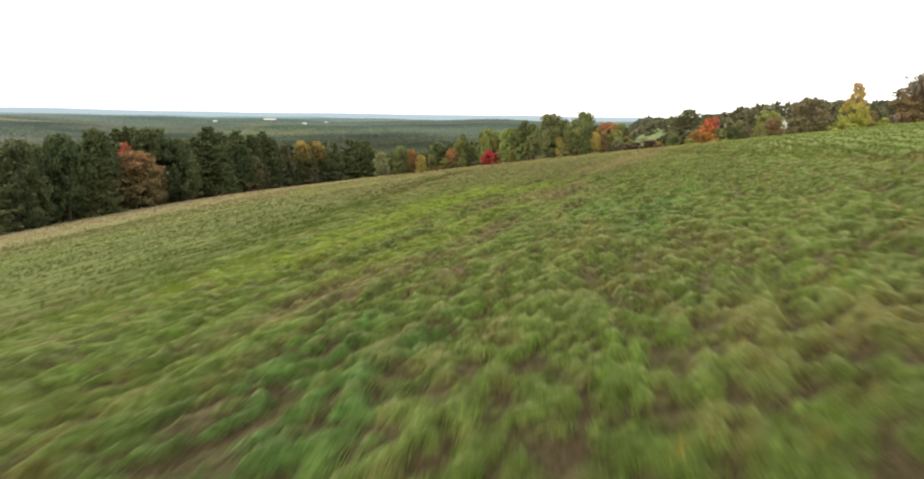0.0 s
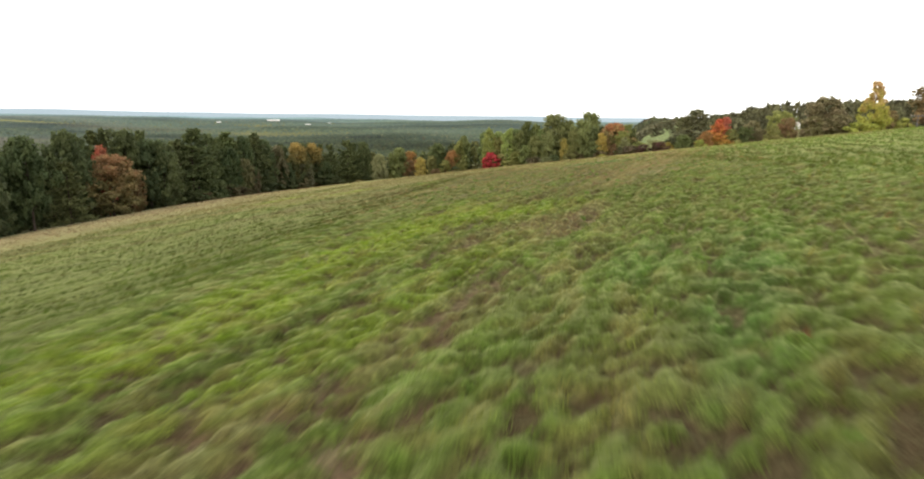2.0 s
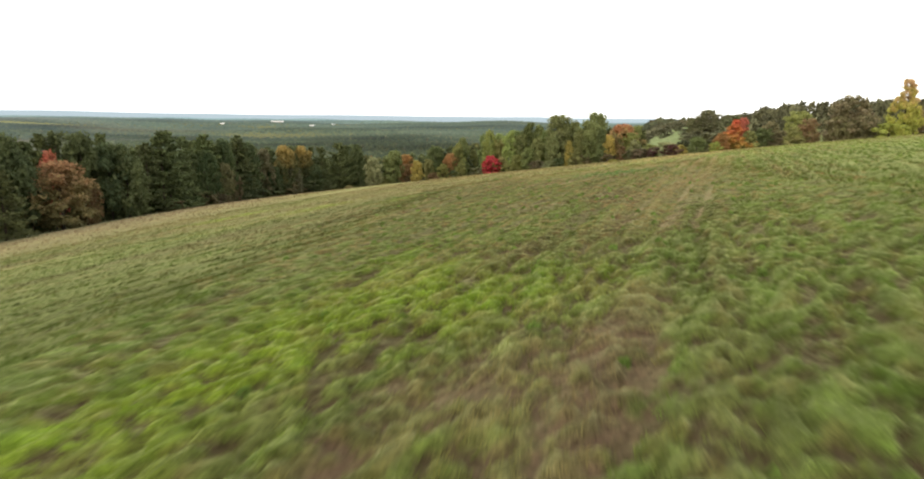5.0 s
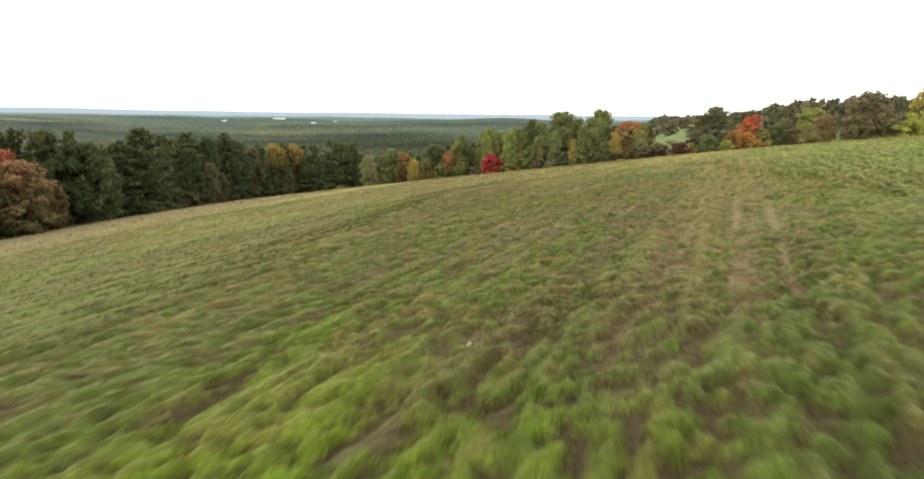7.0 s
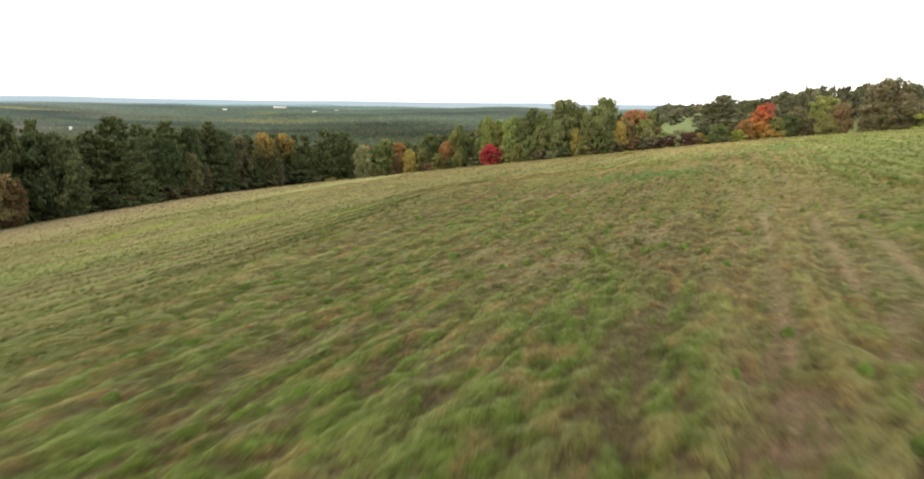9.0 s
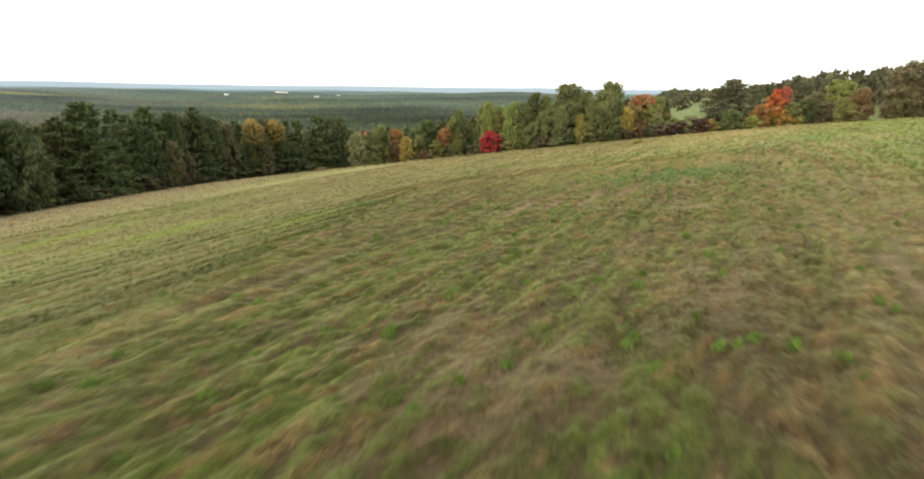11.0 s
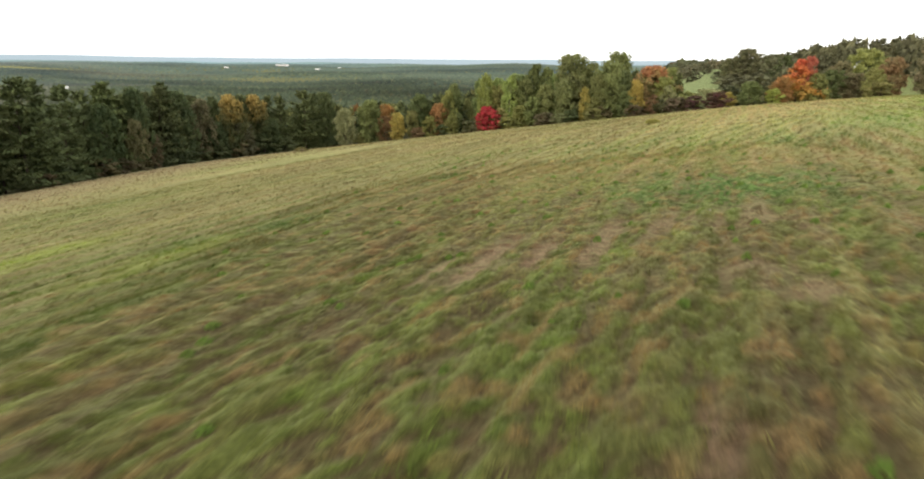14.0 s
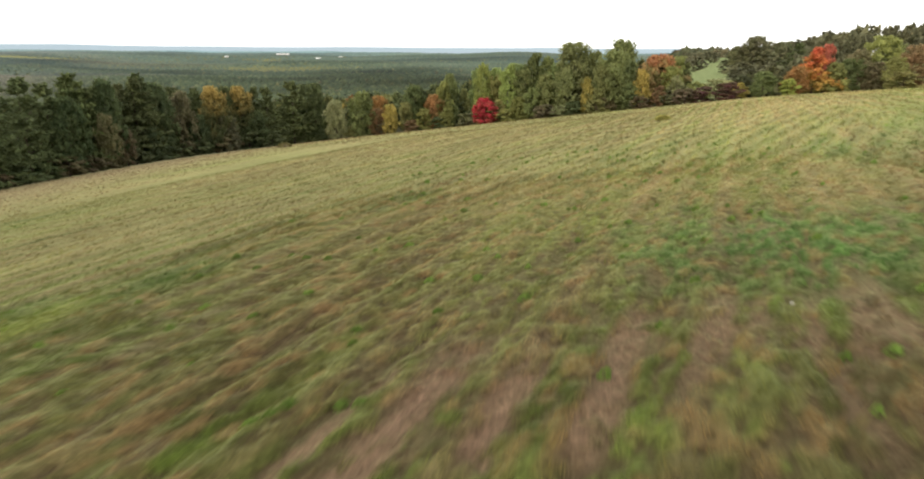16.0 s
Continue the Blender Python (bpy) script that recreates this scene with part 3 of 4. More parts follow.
def sod_tone(x, y, up):
    """Grass on clumps; brown thatch or soil in the gaps, their shade painted in."""
    a, b = in_row(x, y)
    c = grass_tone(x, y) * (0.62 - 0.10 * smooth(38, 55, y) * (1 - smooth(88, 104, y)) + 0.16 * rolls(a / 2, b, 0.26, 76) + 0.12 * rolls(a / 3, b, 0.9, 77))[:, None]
    fresh = (0.7 * smooth(0.25, 0.7, rolls(a / 1.5, b, 0.40, 78)))[:, None]
    c = c * (1 - fresh + fresh * np.array((0.98, 1.14, 0.85)))
    straw = ((0.30 + 0.35 * smooth(40, 60, y)) * smooth(0.15, 0.7, rolls(a / 2.4, b, 0.31, 79)))[:, None]
    c = c * (1 - straw) + np.array((0.150, 0.098, 0.042)) * straw
    bare = bare_soil(x, y)[:, None]
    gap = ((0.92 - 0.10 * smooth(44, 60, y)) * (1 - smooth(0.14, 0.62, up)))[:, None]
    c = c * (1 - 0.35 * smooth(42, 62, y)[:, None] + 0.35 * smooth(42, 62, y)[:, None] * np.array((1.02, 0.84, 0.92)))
    return c * (1 - gap) + (SHADED_THATCH * (1 - bare) + SOIL * 0.75 * bare) * gap


def blades(x, y, tone, r, low, tall, count, wide, stretch):
    """Pointed blades that spray out of each tuft, leaning the way the mower went."""
    x, y, r, low, tall = (np.repeat(v, count) for v in (x, y, r, low, tall))
    tone = np.repeat(tone, count, 0)
    n = len(x)
    t, u = rng.uniform(0, 2 * np.pi, n), np.sqrt(rng.uniform(0, 1, n))
    da, db = u * r * np.cos(t) * stretch, u * r * np.sin(t)
    bx, by = x + da * math.sin(ROWS) + db * math.cos(ROWS), y + da * math.cos(ROWS) - db * math.sin(ROWS)
    foot = ground_z(x, y) + humps(x, y) + low * np.clip(1 - u * u, 0, 1) * 0.8 - 0.01
    h, w = tall * rng.uniform(0.5, 1.25, n), wide * rng.uniform(0.6, 1.4, n)
    face = rng.uniform(0, np.pi, n)
    sx, sy = np.cos(face) * w, np.sin(face) * w
    out = h * u * rng.uniform(0.4, 1.3, n)
    tip = np.c_[bx + np.cos(t) * out + 0.30 * h, by + np.sin(t) * out + 0.40 * h, foot + h]
    v = np.stack([np.c_[bx - sx, by - sy, foot], np.c_[bx + sx, by + sy, foot], tip], 1).reshape(-1, 3)
    tone = tone * rng.uniform(0.85, 1.35, (n, 1))
    return v, np.arange(3 * n).reshape(-1, 3), np.repeat(tone, 3, 0)


rng = np.random.default_rng(7)
sward = []

# The sod under the flight: a raised mat of tussocks, rank at the near end, lower farther on, gone where the soil is bare.
side = np.r_[-growing(7.0, 17.0, 0.12, 1.045)[::-1], np.arange(-6.9, 6.95, 0.105), growing(7.0, 17.0, 0.12, 1.045)]
ahead = np.arange(2.0, 121.0, 0.115)
W, Y = (v.ravel() for v in np.meshgrid(side, ahead))
X = 1 + 0.13 * Y + W + rng.uniform(-0.03, 0.03, W.size)
Y = Y + rng.uniform(-0.03, 0.03, W.size)
up = sod(X, Y)
edge = smooth(0, 4, 17 - np.abs(W) + 2.4 * np.minimum(rolls(X, Y, 2.6, 96) + 0.6 * rolls(X, Y, 0.9, 97), 0)) * (1 - smooth(105, 120, Y)) * smooth(2, 6, Y + 1.5 * rolls(X, Y, 1.8, 98))
Z = ground_z(X, Y) + humps(X, Y) + sod_height(X, Y, up) * edge - 0.12 * (1 - edge) + rng.normal(0, 0.010, W.size)
nx, ny = len(side), len(ahead)
quad = (np.arange(nx - 1)[None] + nx * np.arange(ny - 1)[:, None]).ravel()
# The mat is toned well below the blades that stand on it.
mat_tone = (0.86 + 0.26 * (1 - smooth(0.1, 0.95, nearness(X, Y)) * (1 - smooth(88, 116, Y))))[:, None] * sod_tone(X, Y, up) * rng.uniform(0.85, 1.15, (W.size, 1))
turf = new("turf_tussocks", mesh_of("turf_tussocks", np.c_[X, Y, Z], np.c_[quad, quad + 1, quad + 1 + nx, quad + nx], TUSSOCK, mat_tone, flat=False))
tagged(turf, "uneven mat of low grass tussocks with brown gaps between", "grass", kind="stuff")

# Blades on the tussocks.
x, y = row_grid(-4, 122, -42, 16, 0.24, 0.20)
up = sod(x, y)
keep = rng.uniform(0, 1, len(x)) < nearness(x, y) * (1 - smooth(104, 120, y)) * smooth(0.15, 0.75, up)
x, y, up = x[keep], y[keep], up[keep]
a, b = in_row(x, y)
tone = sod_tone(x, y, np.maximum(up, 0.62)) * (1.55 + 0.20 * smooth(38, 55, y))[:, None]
weed = rng.uniform(0, 1, len(x))
verge = smooth(-2, 5, b) * (1 - smooth(30, 55, y))
rusty = weed < 0.10 * verge * smooth(-0.2, 0.4, rolls(x, y, 3.0, 39))
tone[rusty] = (0.170, 0.080, 0.036)
tone[(weed > 0.2) & (weed < 0.2 + 0.05 * verge)] = (0.260, 0.225, 0.050)
low = np.maximum(sod_height(x, y, up), 0)
sward.append(blades(x, y, tone, 0.13 * np.ones(len(x)), low, (0.095 + 0.045 * (1 - smooth(44, 58, y))) * (0.6 + 0.6 * up), 21, 0.0080, 1.5))

# Fresh clover clumps, bright against the turf.
x, y = row_grid(-4, 125, -42, 16, 1.5, 1.3, 0.9)
keep = rng.uniform(0, 1, len(x)) < nearness(x, y) * (0.10 + 0.14 * smooth(30, 45, y))
spots = np.array(((9.8, 64.7), (11.9, 64.1), (11.3, 64.1), (7.5, 64.4), (9.9, 63.1), (12.4, 63.7), (5.0, 48.0), (3.5, 50.2), (1.8, 48.1), (0.0, 48.3), (8.4, 86.8), (6.8, 86.6)))
x, y = np.r_[x[keep], spots[:, 0]], np.r_[y[keep], spots[:, 1]]
n = len(x)
r = np.r_[rng.uniform(0.07, 0.15, n - len(spots)), rng.uniform(0.11, 0.15, len(spots))]
tone = np.array((0.150, 0.225, 0.048)) * rng.uniform(0.7, 1.1, (n, 1))
sward.append(blades(x, y, tone, r * 1.1, 0.15 * np.ones(n), r * 0.7, 110, 0.018, 1.1))

# Mown turf to both sides and ahead, in drawn-out tufts.
x, y = row_grid(-30, 215, -75, 40, 0.95, 0.48)
keep = (np.abs(x - 0.13 * y) < 52) & (y < 195) & (rng.uniform(0, 1, len(x)) < 0.93 * (1 - 0.95 * smooth(0.2, 0.9, nearness(x, y)) * (1 - smooth(96, 116, y))))
x, y = x[keep], y[keep]
n = len(x)
tone = tuft_tones(x, y, 0.09) * ((0.92 + 0.36 * smooth(60, 115, y)) * (1 - 0.8 * strip_darkening(x, y)))[:, None]
sward.append(blades(x, y, tone, 0.20 * rng.lognormal(0, 0.25, n), np.zeros(n), 0.15 * rng.lognormal(0, 0.25, n), 11, 0.026, 3.6))

# The far reaches of the field.
x, y = row_grid(-60, 300, -130, 150, 2.4, 1.2)
keep = (np.abs(x - 0.13 * y) > 46) | (y > 188)
x, y = x[keep], y[keep]
n = len(x)
tone = tuft_tones(x, y, 0.07) * 1.2
sward.append(blades(x, y, tone, 0.5 * rng.lognormal(0, 0.25, n), np.zeros(n), 0.18 * np.ones(n), 8, 0.07, 3.0))

v, f = merged([s[:2] for s in sward])
grass = new("meadow_grass", mesh_of("meadow_grass", v, f, GRASS, np.concatenate([s[2] for s in sward])))
tagged(grass, "short tussocky hay grass, green and straw-coloured, freshly mown", "grass", kind="stuff")

# ---- tree stock ----
rng = np.random.default_rng(11)
BROAD = [mesh_of("crown", *leafy_crown(rng, 5000, n, low, 0.0175, th), LEAF) for n, low, th in ((120, 0.02, 0.3), (95, 0.04, 0.6), (140, 0.02, 0.1), (105, 0.03, 0.4), (150, 0.02, 0.2), (85, 0.05, 0.5))]
SHRUB = [mesh_of("crown", *leafy_crown(rng, 1500, n, 0.03, 0.036, 0.1), LEAF) for n in (34, 46)]
POPLAR = [mesh_of("crown", *leafy_crown(rng, 5200, 120, 0.02, 0.0165, 0.2, 0.46), LEAF) for _ in range(3)]
CONE = [mesh_of("crown", *leafy_crown(rng, 5600, 150, 0.02, 0.016, 0.0, 0.52, True, 1.1), LEAF) for _ in range(2)]
RED = [mesh_of("crown", *leafy_crown(rng, 4200, 90, 0.03, 0.025, 0.0, 0.58, lobe=1.0), LEAF)]
PINE = [mesh_of("crown", *pine_crown(rng, lv, bo, 33, 0.0125), NEEDLE) for lv, bo in ((20, 7), (18, 8), (22, 7), (17, 8))]
WOOD = [mesh_of("trunk", *woody(rng, 0.8, 9, 0.020), BARK) for _ in range(3)]
STEM = [mesh_of("trunk", *woody(rng, 0.97, 6, 0.016, 0.01), BARK) for _ in range(2)]
PALE_WOOD = [mesh_of("trunk", *woody(rng, 0.8, 9, 0.018), PALE_BARK)]

TINTS = {
    "dark": ((0.098, 0.114, 0.046), "dark green"), "green": ((0.150, 0.172, 0.066), "mid-green"), "olive": ((0.200, 0.198, 0.068), "olive"),
    "sage": ((0.235, 0.232, 0.110), "pale sage"), "lime": ((0.235, 0.262, 0.082), "yellow-green"), "bright": ((0.300, 0.320, 0.075), "bright yellow-green"),
    "gold": ((0.305, 0.242, 0.068), "golden"), "orange": ((0.270, 0.150, 0.058), "orange"),
    "peach": ((0.225, 0.132, 0.066), "peach-orange"), "coral": ((0.42, 0.120, 0.080), "coral red"), "rust": ((0.160, 0.095, 0.050), "rust"), "russet": ((0.215, 0.155, 0.072), "russet brown"),
    "brown": ((0.101, 0.076, 0.043), "brownish"), "flame": ((0.44, 0.235, 0.066), "flame orange"), "red": ((0.33, 0.036, 0.050), "crimson"),
    "ochre": ((0.240, 0.188, 0.064), "dull golden"), "umber": ((0.150, 0.138, 0.075), "brown-green"), "deep": ((0.065, 0.080, 0.036), "deep green"),
    "wine": ((0.090, 0.038, 0.038), "wine-dark")}


def planted(name, crowns, woods, x, y, h, w, tint, words, category, group, leaf=None):
    colour, word = TINTS[tint]
    root = new(name)
    root.matrix_basis = Matrix.LocRotScale((x, y, float(ground_z(x, y)) - 0.1), Euler((0, 0, random.uniform(0, 6.28))), (w, w, h * (1.05 if crowns is BROAD else 1.0)))
    part("trunk", random.choice(woods), root)
    crown = part("crown", random.choice(crowns), root)
    k = random.uniform(0.86, 1.14) * (0.94 if crowns is PINE else 1.42)
    warm = random.uniform(0.92, 1.09)
    colour = [c * k * v for c, v in zip(colour, (warm, random.uniform(0.95, 1.05), random.uniform(0.9, 1.1)))]
    crown.color = (*colour, 1)
    if leaf:
        crown.material_slots[0].link = "OBJECT"
        crown.material_slots[0].material = leaf
    return tagged(root, words.format(word), category, group)


def broad(x, y, h, w, tint, leaf=None):
    return planted("broadleaf_tree", BROAD, WOOD, x, y, h, w, tint, "{} autumn broadleaf tree at the field edge", "tree", "edge trees", leaf)


def poplar(x, y, h, w, tint):
    return planted("poplar_tree", POPLAR, PALE_WOOD, x, y, h, w, tint, "tall narrow {} tree at the field edge", "tree", "edge trees")


def cone(x, y, h, w, tint, leaf):
    return planted("maple_tree", CONE, WOOD, x, y, h, w, tint, "pointed {} maple at the field edge", "tree", "edge trees", leaf)


def pine(x, y, h, w, tint):
    return planted("pine_tree", PINE, STEM, x, y, h, w, tint, "{} white pine with tiered boughs", "pine tree", "edge pines")


def red(x, y, h, w, tint):
    return planted("red_maple", RED, WOOD, x, y, h, w, tint, "small {} maple in full autumn colour", "tree", "edge trees")


def shrub(x, y, h, w, tint):
    return planted("shrub", SHRUB, WOOD, x, y, max(h, 1.2, 0.5 * w), w, tint, "{} shrub in the hedgerow by the field", "shrub", "hedgerow shrubs")


def bare(x, y, h, w, tint):
    parts = []
    bare_branches(np.random.default_rng(3), np.array((0, 0, -0.02)), np.array((0.0, 0.0, 1.0)), 0.42, 0.022, 5, parts)
    ob = new("bare_tree")
    ob.matrix_basis = Matrix.LocRotScale((x, y, float(ground_z(x, y)) - 0.1), None, (h, h, h))
    part("trunk", mesh_of("trunk", *parts[0], BARK), ob)
    part("branches", mesh_of("branches", *merged([p for p in parts[1:] if len(p[0]) == 20]), BARK), ob)
    part("twigs", mesh_of("twigs", *merged([p for p in parts[1:] if len(p[0]) != 20]), PALE_BARK), ob)
    return tagged(ob, "nearly leafless tree with fine twigs", "tree", "edge trees")


# ---- trees along the field edge ----
random.seed(5)
broad(-74.9, 104.4, 14.8, 10.9, "deep")
pine(-74.9, 94.5, 15.5, 12.5, "dark")
broad(-77.0, 114.5, 14.1, 10.4, "deep")
broad(-72.8, 114.8, 15.5, 9.6, "deep")
pine(-70.6, 121.5, 11.5, 9.6, "dark")
broad(-71.4, 136.8, 12.2, 12.6, "peach", OCHRE_LEAF)
broad(-71.6, 144.5, 8.6, 7.2, "rust")
pine(-76.8, 144.9, 19.1, 11.6, "dark")
broad(-73.0, 155.6, 15.8, 9.7, "deep")
broad(-70.7, 157.9, 15.0, 9.8, "dark")
pine(-70.8, 174.0, 19.5, 13.2, "dark")
pine(-72.7, 170.6, 16.9, 10.6, "dark")
pine(-72.2, 161.0, 14.9, 10.0, "dark")
pine(-73.1, 195.5, 18.2, 10.9, "dark")
broad(-69.2, 195.2, 14.4, 8.0, "deep")
pine(-72.5, 206.9, 17.6, 11.6, "dark")
broad(-69.7, 209.3, 18.2, 8.7, "deep")
pine(-70.9, 222.3, 19.7, 14.1, "dark")
broad(-67.1, 210.1, 8.0, 5.8, "brown")
broad(-66.9, 221.4, 7.8, 4.6, "deep")
broad(-70.5, 232.6, 18.4, 9.2, "deep")
broad(-68.7, 239.7, 16.6, 10.2, "umber")
broad(-63.1, 247.7, 17.5, 11.2, "ochre", GOLDEN_LEAF)
broad(-59.4, 257.2, 17.5, 10.9, "ochre", GOLDEN_LEAF)
pine(-68.6, 249.9, 17.6, 8.9, "dark")
pine(-54.2, 264.0, 17.8, 11.5, "dark")
pine(-48.6, 271.2, 19.3, 15.3, "dark")
broad(-42.8, 276.4, 17.7, 9.7, "deep")
broad(-35.2, 270.8, 11.7, 8.2, "sage")
broad(-27.5, 272.7, 13.4, 10.5, "green")
broad(-23.2, 279.8, 12.2, 7.7, "orange")
broad(-17.9, 268.3, 8.7, 6.2, "gold")
broad(-11.1, 273.5, 13.5, 8.2, "dark")
broad(-5.4, 272.7, 10.4, 8.1, "orange")
broad(-2.3, 273.9, 13.7, 6.7, "olive")
broad(-0.7, 276.8, 16.2, 7.2, "green")
broad(-0.8, 267.3, 5.7, 5.4, "olive")
poplar(9.6, 266.9, 17.9, 7.5, "lime")
red(10.8, 256.4, 7.3, 9.5, "red")
poplar(17.0, 260.3, 16.5, 7.6, "lime")
broad(19.9, 253.3, 6.4, 6.6, "olive")
poplar(23.7, 260.7, 18.7, 7.6, "dark")
broad(26.8, 250.2, 11.2, 7.5, "green")
broad(34.3, 252.4, 18.5, 14.0, "green")
broad(39.3, 257.5, 14.8, 8.6, "dark")
broad(36.8, 243.3, 8.8, 4.1, "gold")
broad(54.6, 289.7, 21.4, 14.7, "green")
broad(43.6, 244.5, 14.9, 10.9, "green")
broad(40.8, 243.7, 11.9, 6.4, "green")
broad(50.0, 240.8, 9.3, 5.4, "gold")
broad(57.0, 248.6, 12.8, 14.0, "russet", TURNED_LEAF)
broad(62.4, 253.6, 12.3, 8.0, "olive")
shrub(53.3, 236.4, 5.3, 4.0, "rust")
shrub(58.0, 238.2, 7.2, 5.4, "sage")
pine(63.7, 249.9, 10.9, 4.4, "dark")
shrub(48.9, 236.1, 2.8, 6.2, "brown")
shrub(30.1, 242.8, 3.0, 5.3, "sage")
shrub(25.8, 245.8, 3.5, 6.4, "brown")
shrub(38.7, 239.4, 1.7, 6.8, "olive")
shrub(16.7, 252.3, 3.5, 6.6, "olive")
shrub(62.9, 233.3, 3.1, 7.8, "wine")
shrub(68.1, 231.6, 2.7, 8.7, "wine")
shrub(70.0, 244.5, 5.7, 10.0, "sage")
shrub(64.4, 242.9, 5.4, 8.2, "olive")
shrub(73.6, 239.9, 4.2, 6.6, "gold")
shrub(59.1, 234.5, 3.1, 7.8, "brown")
broad(77.2, 234.3, 6.0, 7.4, "green")
shrub(82.5, 232.8, 4.1, 5.8, "bright")
broad(132.4, 378.9, 15.2, 17.5, "umber")
broad(141.0, 372.0, 11.6, 13.0, "umber")
pine(123.0, 317.2, 13.6, 14.5, "dark")
cone(91.7, 240.0, 11.5, 14.4, "flame", FLAME_LEAF)
shrub(95.6, 235.9, 4.6, 6.8, "olive")
broad(165.1, 369.1, 10.8, 9.3, "rust")
broad(110.6, 255.7, 10.9, 9.6, "umber")
broad(141.6, 297.9, 13.7, 13.0, "lime")
broad(147.0, 303.5, 11.8, 10.5, "olive")
shrub(109.2, 232.8, 2.0, 8.7, "olive")
broad(119.0, 245.9, 10.5, 9.4, "russet")
broad(125.5, 233.9, 15.5, 18.0, "umber")
broad(121.5, 232.0, 9.6, 9.5, "umber")
broad(127.5, 229.0, 9.1, 9.0, "umber")
cone(134.6, 221.2, 18.8, 13.1, "bright", SUNLIT_PEACH_LEAF)
shrub(130.3, 220.6, 5.2, 12.0, "bright")
broad(146.1, 232.0, 9.0, 9.3, "russet")
shrub(150.1, 229.6, 6.2, 7.7, "bright")
broad(171.1, 238.4, 20.2, 24.8, "russet")
broad(186.9, 241.5, 24.8, 25.8, "russet")
bare(162.3, 232.9, 24.6, 16.0, "bare")
broad(93.9, 239.2, 11.5, 4.4, "coral")
broad(-75.8, 141.4, 14.4, 5.2, "coral")
broad(104.4, 247.9, 8.5, 8.1, "dark")
broad(21.6, 258.8, 13.7, 7.9, "green")
broad(30.9, 254.3, 13.9, 8.4, "green")
broad(14.3, 265.3, 13.3, 7.1, "olive")
broad(47.9, 248.1, 12.3, 6.6, "green")
broad(54.4, 249.4, 11.0, 6.7, "olive")
broad(7.8, 274.4, 16.5, 6.3, "green")
broad(4.0, 284.0, 12.0, 4.6, "olive")
broad(13.5, 272.3, 16.0, 7.3, "lime")
broad(21.1, 265.8, 15.6, 7.1, "green")
broad(28.4, 262.7, 16.5, 7.7, "green")
broad(31.7, 246.9, 11.7, 7.1, "green")
broad(39.7, 250.7, 15.6, 8.3, "green")
broad(39.0, 242.6, 6.2, 6.3, "olive")
broad(47.6, 241.5, 6.7, 6.3, "green")
broad(23.7, 250.7, 8.2, 6.6, "green")
broad(14.3, 257.2, 6.3, 5.1, "olive")
broad(-13.4, 270.7, 8.9, 6.2, "olive")
broad(-7.7, 268.3, 6.4, 5.4, "olive")
broad(-22.7, 272.0, 8.1, 6.3, "rust")
broad(52.4, 243.4, 7.8, 6.5, "russet")
broad(58.1, 243.2, 9.4, 6.5, "olive")
broad(111.3, 248.7, 7.3, 9.4, "umber")
broad(110.7, 238.9, 7.8, 7.2, "olive")
broad(85.7, 236.1, 6.8, 6.6, "orange")
broad(95.1, 237.8, 7.3, 6.8, "olive")
pine(-75.5, 205.0, 18.6, 10.2, "dark")
pine(-73.5, 221.8, 18.9, 9.4, "dark")
pine(-73.7, 233.8, 19.7, 11.7, "dark")
pine(-73.1, 244.3, 19.0, 10.6, "dark")
pine(-71.7, 255.1, 19.0, 11.1, "dark")
pine(-59.0, 266.6, 18.5, 9.5, "dark")
pine(-48.2, 282.3, 19.3, 12.0, "dark")
pine(-79.1, 129.6, 15.3, 11.4, "dark")
pine(-76.9, 154.7, 15.8, 11.4, "dark")
pine(-75.0, 172.1, 16.7, 10.6, "dark")
pine(-80.3, 113.5, 16.5, 11.8, "dark")
pine(-81.7, 126.3, 17.2, 11.3, "dark")
pine(-79.8, 140.7, 17.6, 12.2, "dark")
pine(-73.3, 203.4, 20.4, 14.2, "dark")
pine(-72.2, 226.7, 21.4, 13.4, "dark")
broad(-63.2, 256.8, 17.9, 11.0, "deep")
pine(-72.5, 188.0, 18.9, 13.0, "dark")
pine(-71.8, 179.5, 19.6, 14.8, "dark")
broad(-75.7, 216.0, 17.9, 7.7, "deep")
pine(-75.8, 252.9, 19.5, 11.1, "dark")
broad(-74.7, 230.5, 18.7, 8.3, "deep")
broad(-65.4, 242.4, 10.5, 7.5, "deep")
broad(-60.3, 249.2, 9.6, 7.7, "umber")
broad(-54.9, 256.4, 10.1, 8.3, "deep")
broad(-68.1, 205.2, 11.2, 5.7, "umber")
broad(126.5, 382.0, 12.0, 12.0, "umber")
# Low shrubs added to stand in for a dark strip of shade here.
shrub(-68.3, 170.5, 2.5, 5.1, "deep")
shrub(-68.2, 174.9, 1.9, 5.2, "brown")
shrub(-68.1, 179.9, 1.8, 5.4, "deep")
shrub(-68.0, 185.4, 2.0, 5.5, "deep")
shrub(-67.9, 191.5, 2.0, 7.8, "brown")
shrub(-67.7, 198.2, 1.9, 7.1, "brown")
shrub(-67.5, 205.7, 2.1, 6.2, "brown")
shrub(-67.4, 214.0, 1.7, 7.7, "deep")
shrub(-67.1, 223.6, 1.6, 9.4, "deep")
shrub(-66.9, 234.5, 1.8, 7.3, "deep")
shrub(-64.5, 242.2, 1.4, 8.9, "deep")
shrub(-60.5, 247.6, 1.6, 10.4, "brown")
